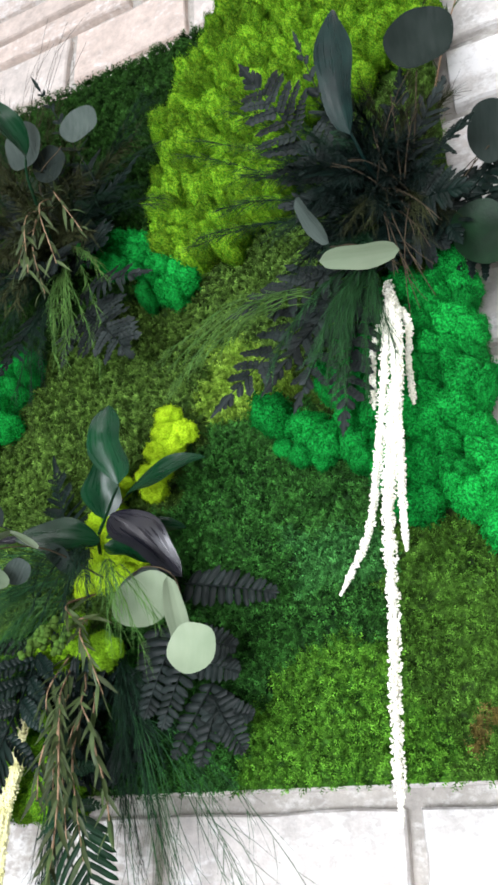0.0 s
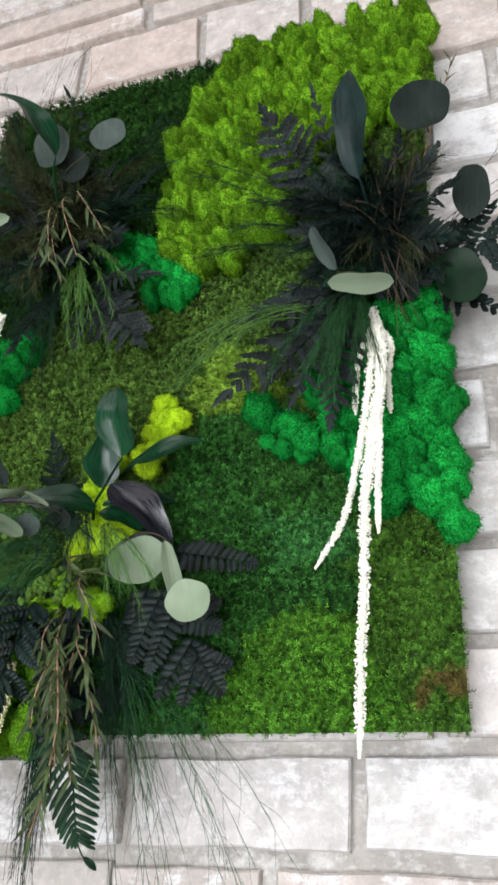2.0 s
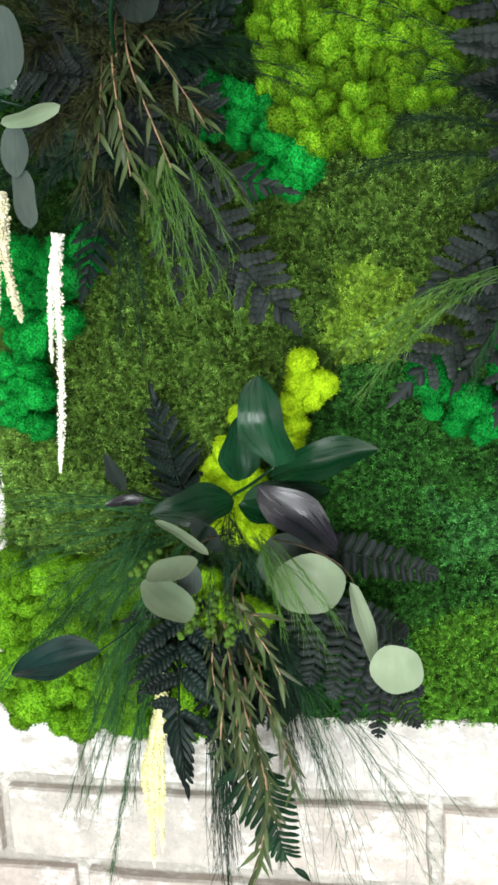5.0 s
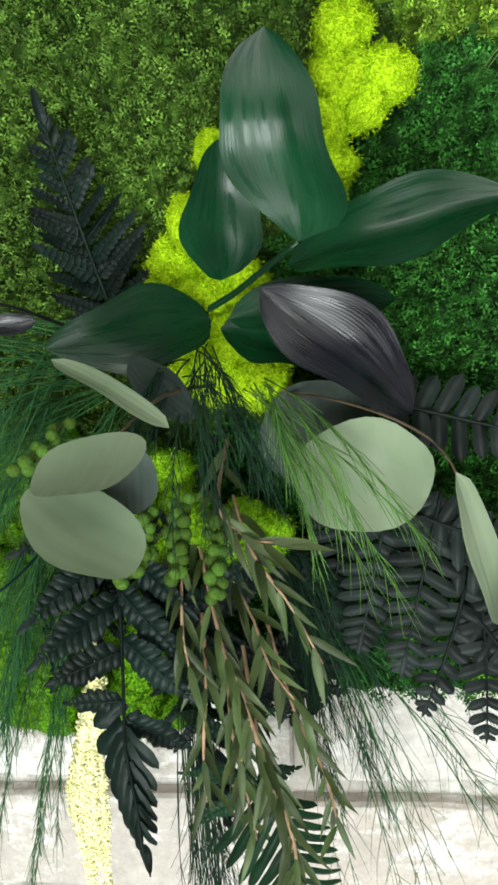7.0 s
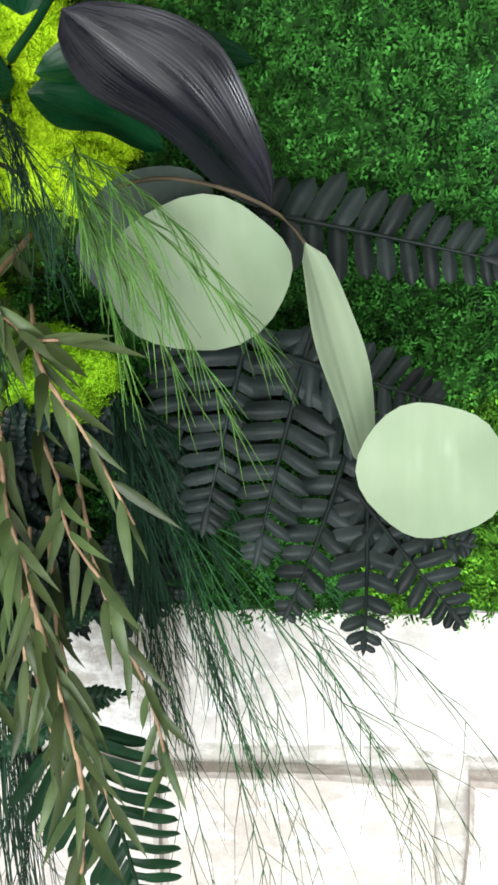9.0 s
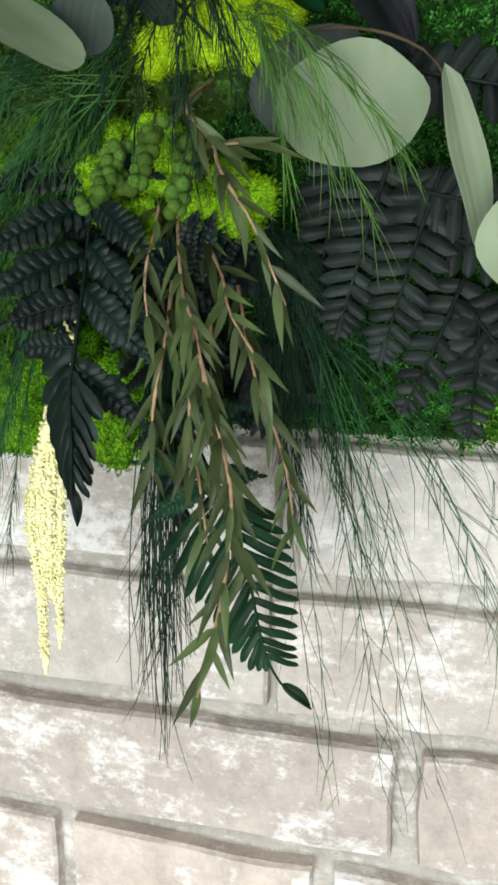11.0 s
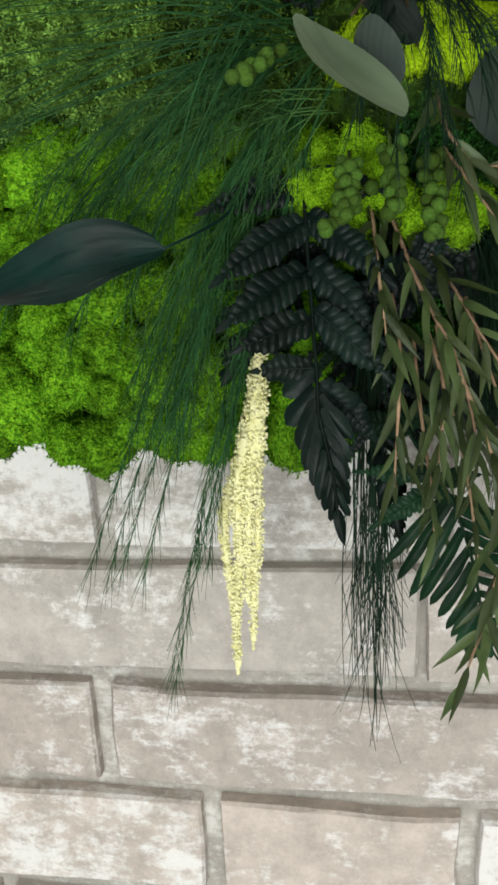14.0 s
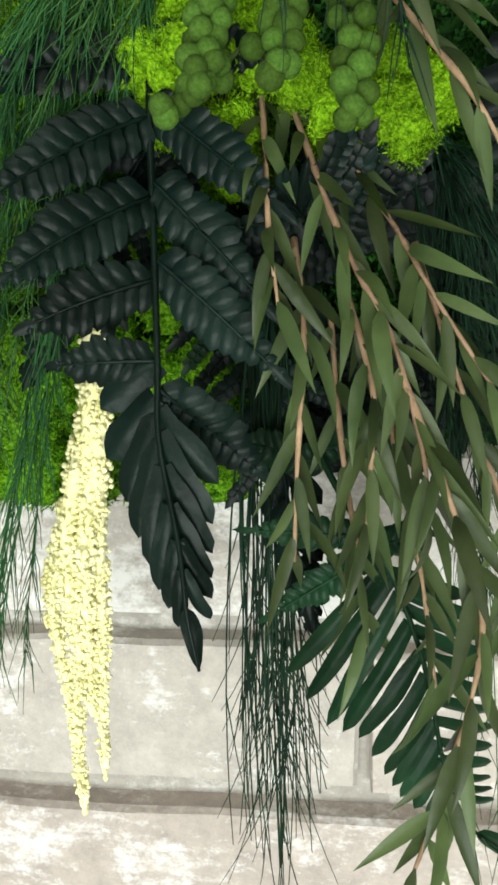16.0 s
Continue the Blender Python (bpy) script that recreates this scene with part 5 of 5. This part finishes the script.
plume("asparagus_fern", (0.385, -0.09, 1.70), [(0.279, -0.12, 1.640), (0.300, -0.12, 1.655), (0.311, -0.12, 1.67), (0.295, -0.12, 1.632)],
      "light green asparagus sprig over olive moss", M_NEEDLE_LIGHT, 40, 0.014, 0.4, 0.00022)
plume("asparagus_fern", (0.455, -0.06, 1.77), [(0.495, -0.10, 1.90), (0.48, -0.10, 1.83), (0.50, -0.09, 1.84), (0.455, -0.12, 1.83), (0.47, -0.12, 1.81), (0.44, -0.12, 1.72), (0.47, -0.12, 1.70), (0.49, -0.1, 1.74)],
      "dark olive feathery foliage in the arrangement", M_NEEDLE_OLIVE, 90, 0.016, 0.6, 0.0002)
grass("dry_twigs", (0.455, -0.10, 1.75), [(0.470, -0.13, 1.66), (0.475, -0.13, 1.655), (0.485, -0.12, 1.70), (0.44, -0.14, 1.76), (0.465, -0.13, 1.80), (0.48, -0.12, 1.82)],
      "thin dry brown twigs among dark foliage", M_DRY, 0.0006, 0.01, 0.008, 2, "twigs")
grass("thin_twig", (0.50, -0.055, 1.79), [(0.599, -0.05, 1.865), (0.58, -0.05, 1.84), (0.56, -0.05, 1.90)], "thin bare twigs over the brick wall", M_DRY, 0.0004, 0.0, 0.006, 1, "twigs", out=0.005)
willow([(0.485, -0.07, 1.85), (0.500, -0.06, 1.92), (0.512, -0.055, 1.96), (0.516, -0.05, 1.985)], "dark twig with narrow leaves over the panel edge", 8, 0.016)
tassel([([(0.435, -0.062, 1.710), (0.443, -0.090, 1.664), (0.442, -0.096, 1.618), (0.436, -0.097, 1.583), (0.430, -0.097, 1.541), (0.428, -0.097, 1.502), (0.427, -0.097, 1.466), (0.424, -0.097, 1.430), (0.422, -0.096, 1.396), (0.420, -0.094, 1.360)], 0.0040, 0.0036),
        ([(0.437, -0.064, 1.700), (0.446, -0.092, 1.655), (0.444, -0.099, 1.610), (0.437, -0.100, 1.565), (0.431, -0.099, 1.530)], 0.0036, 0.0032),
        ([(0.434, -0.064, 1.695), (0.436, -0.092, 1.640), (0.430, -0.096, 1.590), (0.421, -0.088, 1.555), (0.409, -0.078, 1.523), (0.386, -0.070, 1.491)], 0.0036, 0.0022),
        ([(0.438, -0.064, 1.690), (0.450, -0.080, 1.665), (0.447, -0.078, 1.635), (0.447, -0.076, 1.606)], 0.0030, 0.0022),
        ([(0.432, -0.064, 1.690), (0.424, -0.072, 1.660), (0.421, -0.074, 1.635), (0.420, -0.075, 1.609)], 0.0028, 0.0022),
        ([(0.436, -0.064, 1.690), (0.442, -0.096, 1.600), (0.441, -0.099, 1.560), (0.439, -0.098, 1.536), (0.438, -0.096, 1.505)], 0.0030, 0.0022)],
       "cream amaranth tassel trailing down the moss", M_CREAM)

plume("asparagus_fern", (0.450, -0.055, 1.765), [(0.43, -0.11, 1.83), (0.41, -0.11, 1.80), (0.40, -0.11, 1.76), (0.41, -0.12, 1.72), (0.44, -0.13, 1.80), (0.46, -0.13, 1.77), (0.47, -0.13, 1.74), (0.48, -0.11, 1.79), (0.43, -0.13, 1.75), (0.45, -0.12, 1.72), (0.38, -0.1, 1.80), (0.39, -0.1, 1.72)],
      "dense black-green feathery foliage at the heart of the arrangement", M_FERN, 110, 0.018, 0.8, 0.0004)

# -- upper left arrangement --
plume("asparagus_fern", (0.130, -0.055, 1.84), [(0.11, -0.12, 1.90), (0.14, -0.13, 1.87), (0.17, -0.12, 1.88), (0.19, -0.12, 1.85), (0.20, -0.11, 1.81), (0.16, -0.13, 1.82), (0.13, -0.13, 1.80), (0.10, -0.12, 1.80), (0.14, -0.12, 1.76), (0.08, -0.11, 1.85), (0.18, -0.11, 1.92), (0.22, -0.1, 1.90)],
      "dense olive-brown feathery foliage at the heart of the arrangement", M_NEEDLE_OLIVE, 90, 0.018, 0.8, 0.0004)
ruscus("ruscus_branch", [(0.135, -0.06, 1.83), (0.155, -0.13, 1.86), (0.165, -0.15, 1.872)], [
    ((0.166, -0.150, 1.872), (0.116, -0.190, 1.925), (0.45, -0.7, 0.55), 0.032, None, 0.15, 0.16, 0.0)], "curled dark green ruscus leaf above the arrangement")
eucalyptus("eucalyptus_branch", [(0.140, -0.06, 1.84), (0.155, -0.12, 1.87), (0.19, -0.135, 1.885)], [
    ((0.154, -0.140, 1.895), (-0.3, 0, 1), (0.0, -0.98, -0.15), 0.036, 0.050, None),
    ((0.214, -0.142, 1.890), (0, 0, 1), (0.1, -0.98, -0.1), 0.036, 0.032, None),
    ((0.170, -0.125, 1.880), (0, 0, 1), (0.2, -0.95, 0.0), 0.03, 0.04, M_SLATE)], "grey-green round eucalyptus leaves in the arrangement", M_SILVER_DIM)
eucalyptus("eucalyptus_branch", [(0.120, -0.06, 1.82), (0.11, -0.13, 1.815), (0.10, -0.15, 1.80)], [
    ((0.095, -0.157, 1.846), (0, 0, 1), (-0.1, -0.97, -0.1), 0.034, 0.048, None),
    ((0.097, -0.152, 1.788), (0, 0, 1), (0.1, -0.97, 0.1), 0.018, 0.030, None)], "grey-green round eucalyptus leaves in the arrangement", M_SILVER_DIM, blades=[
    ((0.092, -0.158, 1.803), (0.127, -0.150, 1.812), (0.1, -0.5, -0.8), 0.013, M_SILVER),
    ((0.099, -0.152, 1.778), (0.103, -0.152, 1.742), (0.2, -0.9, 0.1), 0.014, None)])
ruscus("ruscus_branch", [(0.120, -0.05, 1.82), (0.09, -0.10, 1.825), (0.07, -0.115, 1.83)], [
    ((0.078, -0.110, 1.828), (0.022, -0.120, 1.812), (0.0, -0.8, 0.55), 0.022, None, 0.15, 0.05, 0.0),
    ((0.080, -0.108, 1.835), (0.036, -0.115, 1.878), (-0.1, -0.95, 0.1), 0.026, None, 0.15, 0.05, 0.0)], "dark green ruscus leaves over the panel edge")
fern("fern_frond", (0.075, -0.07, 1.92), (-0.005, -0.10, 1.994), (0, -1, 0.1), 0.040, "dark fern tip over the brick wall", M_FERN, 10, 0.05, 0.6, 22, simple=0.0)
fern("fern_frond", (0.195, -0.08, 1.87), (0.160, -0.145, 1.965), (0.1, -1, 0), 0.045, "black fern tip over dark moss", M_FERN, 9, 0.08, 0.6)
fern("fern_frond", (0.165, -0.06, 1.77), (0.258, -0.120, 1.672), OUT, 0.075, "charcoal fern frond hanging over olive moss", M_FERN_GREY, 13, 0.1, 0.5, 26, 9, simple=0.8, finger_len=0.27)
fern("fern_frond", (0.160, -0.06, 1.79), (0.258, -0.100, 1.758), OUT, 0.05, "charcoal fern frond over emerald moss", M_FERN_GREY, 13, 0.1, 0.5, simple=0.75)
fern("fern_frond", (0.160, -0.06, 1.77), (0.178, -0.10, 1.695), OUT, 0.05, "charcoal fern frond hanging over olive moss", M_FERN_GREY, 8, 0.1, 0.5)
fern("fern_frond", (0.130, -0.05, 1.80), (0.110, -0.10, 1.70), OUT, 0.06, "black-green fern frond in the dark of the arrangement", M_FERN, 13, 0.1, 0.5, simple=0.75)
fern("fern_frond", (0.140, -0.05, 1.83), (0.235, -0.09, 1.89), OUT, 0.06, "black-green fern frond in the dark of the arrangement", M_FERN, 13, 0.1, 0.5, simple=0.75)
fern("fern_frond", (0.120, -0.05, 1.83), (0.090, -0.10, 1.93), OUT, 0.06, "black-green fern frond in the dark of the arrangement", M_FERN, 13, 0.1, 0.5, simple=0.75)
plume("asparagus_fern", (0.150, -0.07, 1.83), [(0.206, -0.115, 1.683), (0.190, -0.11, 1.70), (0.175, -0.11, 1.71), (0.215, -0.11, 1.72), (0.224, -0.11, 1.755), (0.165, -0.10, 1.74)],
      "light green asparagus fern hanging from the arrangement", M_NEEDLE_LIGHT, 50, 0.016, 0.4, 0.00024)
plume("asparagus_fern", (0.130, -0.06, 1.81), [(0.150, -0.10, 1.70), (0.145, -0.10, 1.67), (0.10, -0.1, 1.72), (0.12, -0.11, 1.76), (0.08, -0.11, 1.76)],
      "feathery dark green asparagus fern below the arrangement", M_NEEDLE_DARK, 85, 0.016, 0.4, 0.0002)
plume("asparagus_fern", (0.145, -0.06, 1.85), [(0.245, -0.10, 1.931), (0.263, -0.10, 1.824), (0.244, -0.10, 1.855), (0.25, -0.1, 1.89), (0.20, -0.11, 1.86), (0.21, -0.11, 1.83)],
      "feathery dark green asparagus fern over pole moss", M_NEEDLE_DARK, 85, 0.018, 0.4, 0.0002)
plume("asparagus_fern", (0.10, -0.06, 1.87), [(0.03, -0.10, 1.96), (0.015, -0.10, 1.90), (0.05, -0.11, 1.985), (0.02, -0.10, 1.935), (0.08, -0.11, 1.97), (0.01, -0.1, 1.86)],
      "feathery dark green asparagus fern over the panel corner", M_NEEDLE_DARK, 90, 0.018, 0.5, 0.0002)
plume("asparagus_fern", (0.115, -0.06, 1.86), [(0.07, -0.11, 1.95), (0.10, -0.12, 1.94), (0.13, -0.12, 1.93), (0.05, -0.1, 1.91), (0.15, -0.11, 1.95), (0.06, -0.11, 1.87)],
      "feathery olive asparagus fern at the top of the arrangement", M_NEEDLE_OLIVE, 90, 0.018, 0.5, 0.0002)
grass("wispy_grass", (0.080, -0.07, 1.91), [(-0.026, -0.06, 2.014), (0.015, -0.06, 2.10), (0.103, -0.06, 2.14), (0.05, -0.06, 2.07), (-0.014, -0.06, 2.12), (0.03, -0.06, 2.03)],
      "wispy dry grass standing over the brick wall", M_DRY, 0.00035, 0.0, 0.016, 6, out=0.02)
grass("wispy_grass", (0.085, -0.07, 1.80), [(0.012, -0.10, 1.74), (-0.02, -0.10, 1.72), (0.03, -0.1, 1.76), (-0.01, -0.09, 1.78)], "thin dark grass hanging over the panel edge", M_NEEDLE_DARK, 0.0004, 0.01, 0.008, 6)
willow([(0.150, -0.09, 1.880), (0.165, -0.128, 1.835), (0.185, -0.124, 1.775)], "brownish branch with narrow olive leaves", 15, 0.022)
willow([(0.140, -0.09, 1.870), (0.155, -0.132, 1.825), (0.160, -0.128, 1.772)], "brownish branch with narrow olive leaves", 15, 0.022)
willow([(0.160, -0.09, 1.870), (0.180, -0.128, 1.845), (0.207, -0.122, 1.800)], "brownish branch with narrow olive leaves", 13, 0.022)
willow([(0.140, -0.08, 1.88), (0.150, -0.11, 1.85), (0.150, -0.115, 1.81), (0.165, -0.112, 1.76)], "brownish branch with narrow olive leaves", 18, 0.024)
willow([(0.130, -0.08, 1.86), (0.138, -0.11, 1.83), (0.135, -0.115, 1.79)], "brownish branch with narrow olive leaves", 12, 0.022)
tassel([([(0.097, -0.100, 1.745), (0.093, -0.098, 1.715), (0.085, -0.085, 1.65), (0.075, -0.077, 1.581)], 0.0042, 0.0024),
        ([(0.095, -0.100, 1.735), (0.088, -0.098, 1.71), (0.084, -0.096, 1.66)], 0.0026, 0.0018)], "cream amaranth strand hanging over emerald moss", M_CREAM)
tassel([([(0.060, -0.100, 1.775), (0.054, -0.108, 1.74), (0.052, -0.11, 1.70), (0.046, -0.112, 1.655)], 0.0045, 0.0024),
        ([(0.060, -0.100, 1.77), (0.062, -0.108, 1.74), (0.066, -0.11, 1.71), (0.071, -0.11, 1.688)], 0.0045, 0.0026),
        ([(0.058, -0.100, 1.77), (0.058, -0.112, 1.73), (0.054, -0.112, 1.69)], 0.0045, 0.0022)], "ivory amaranth tassel hanging at the panel edge", M_IVORY)

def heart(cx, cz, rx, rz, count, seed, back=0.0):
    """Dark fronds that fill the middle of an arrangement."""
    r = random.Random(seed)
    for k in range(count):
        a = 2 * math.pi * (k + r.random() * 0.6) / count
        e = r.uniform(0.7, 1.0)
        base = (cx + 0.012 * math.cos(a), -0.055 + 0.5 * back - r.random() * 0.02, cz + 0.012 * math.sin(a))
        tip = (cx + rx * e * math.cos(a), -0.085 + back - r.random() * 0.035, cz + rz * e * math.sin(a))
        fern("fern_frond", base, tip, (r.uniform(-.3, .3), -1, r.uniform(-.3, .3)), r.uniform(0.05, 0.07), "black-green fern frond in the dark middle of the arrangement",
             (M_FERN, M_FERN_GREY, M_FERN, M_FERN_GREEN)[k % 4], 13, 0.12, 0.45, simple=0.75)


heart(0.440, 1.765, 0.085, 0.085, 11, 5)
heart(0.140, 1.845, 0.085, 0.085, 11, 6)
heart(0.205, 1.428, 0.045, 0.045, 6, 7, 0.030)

# ---- bricks ----
ROWS = [0.85, 0.925, 1.0, 1.073, 1.15, 1.225, 1.30, 1.375, 1.45, 1.525, 1.60, 1.675, 1.75, 1.825, 1.90, 1.975, 2.05, 2.137, 2.222, 2.265, 2.31, 2.387, 2.467, 2.547]
JOINTS = {1.30: (0.041, 0.215, 0.398), 1.225: (-0.040, 0.2075, 0.331), 1.15: (0.028, 0.276), 1.073: (0.089, 0.235), 1.375: (0.10, 0.28, 0.458), 1.45: (-0.03, 0.2),
          2.137: (0.233, 0.360), 2.05: (0.189,), 2.265: (0.147, 0.289), 2.31: (0.092,), 2.387: (-0.19, 0.028, 0.145, 0.36)}


BARE = {(1.15, 0.028), (1.15, -0.207), (1.15, -0.217), (1.15, 0.276)}


def brick_mesh(w, h, seed):
    """An old-looking brick: worn, slightly wavy rim round a nearly flat face. The face looks along -y."""
    r = random.Random(seed)
    b = Build()
    nx, ny, verts = 7, 3, []
    for j in range(ny):
        for i in range(nx):
            x, z = (i / (nx - 1) - 0.5) * w, (j / (ny - 1) - 0.5) * h
            edge = i in (0, nx - 1) or j in (0, ny - 1)
            if j in (0, ny - 1):
                z += r.uniform(-0.0014, 0.0014)
            if i in (0, nx - 1):
                x += r.uniform(-0.0018, 0.0012)
            sx, sz = (0.985, 0.95) if edge else (1, 1)
            verts.append(Vector((x * sx, r.uniform(-0.0008, 0.0008), z * sz)))
    faces = [(j * nx + i, j * nx + i + 1, (j + 1) * nx + i + 1, (j + 1) * nx + i) for j in range(ny - 1) for i in range(nx - 1)]
    ring = [i for i in range(nx)] + [nx - 1 + nx * j for j in range(1, ny)] + [nx * (ny - 1) + i for i in range(nx - 2, -1, -1)] + [nx * j for j in range(ny - 2, 0, -1)]
    back = []
    for k in ring:
        p = verts[k]
        back.append(len(verts))
        verts.append(Vector((p.x / 0.985, 0.0025, p.z / 0.95)))
    deep = []
    for k in back[:]:
        p = verts[k]
        deep.append(len(verts))
        verts.append(Vector((p.x, 0.014, p.z)))
    n = len(ring)
    for k in range(n):
        q = (k + 1) % n
        faces.append((ring[q], ring[k], back[k], back[q]))
        faces.append((back[q], back[k], deep[k], deep[q]))
    b.add(verts, faces)
    return b


def lay_bricks():
    r = random.Random(11)
    rest = Build()
    for k in range(len(ROWS) - 1):
        z0, z1 = ROWS[k], ROWS[k + 1]
        cuts = list(JOINTS.get(z0, ()))
        if not cuts:
            cuts = [r.uniform(0.0, 0.22)]
        while cuts[0] > -1.0:
            cuts.insert(0, cuts[0] - r.choice((0.225, 0.235, 0.245, 0.16)))
        while cuts[-1] < 1.6:
            cuts.append(cuts[-1] + r.choice((0.225, 0.235, 0.245, 0.16)))
        for a, c in zip(cuts, cuts[1:]):
            seam = 0.0015 if abs(a - 0.2075) < 1e-6 else 0.006
            seam2 = 0.0015 if abs(c - 0.2075) < 1e-6 else 0.006
            w, h = c - a - seam - seam2, z1 - z0 - 0.0125
            centre = Vector(((a + seam + c - seam2) / 2, 0.0 + r.uniform(-0.0012, 0.0012), (z0 + z1) / 2 + r.uniform(-0.001, 0.001)))
            red = 2.38 < z0 < 2.46 and c < 0.15
            mesh = brick_mesh(w, h, r.random())
            if -0.6 < centre.x < 1.15:
                # bricks from the panel rightwards carry the brighter light in their colour
                skin = M_TERRA if red else M_BRICK_PINK if z0 > 2.04 else M_BRICK_BARE if (round(z0, 3), round(a, 3)) in BARE or r.random() < 0.08 else M_BRICK_LIT if z0 > 1.29 and c > 0.22 else M_BRICK
                ob = part("brick", mesh, skin, wall_north, "bare terracotta brick" if red else "", False)
                ob.location = centre
                ob.rotation_euler = (0, r.uniform(-0.006, 0.006), 0)
            else:
                rest.add([v + centre for v in mesh.v], mesh.f)
    tagged(part("brick_field", rest, M_BRICK, wall_north, "", False), kind="stuff")


lay_bricks()
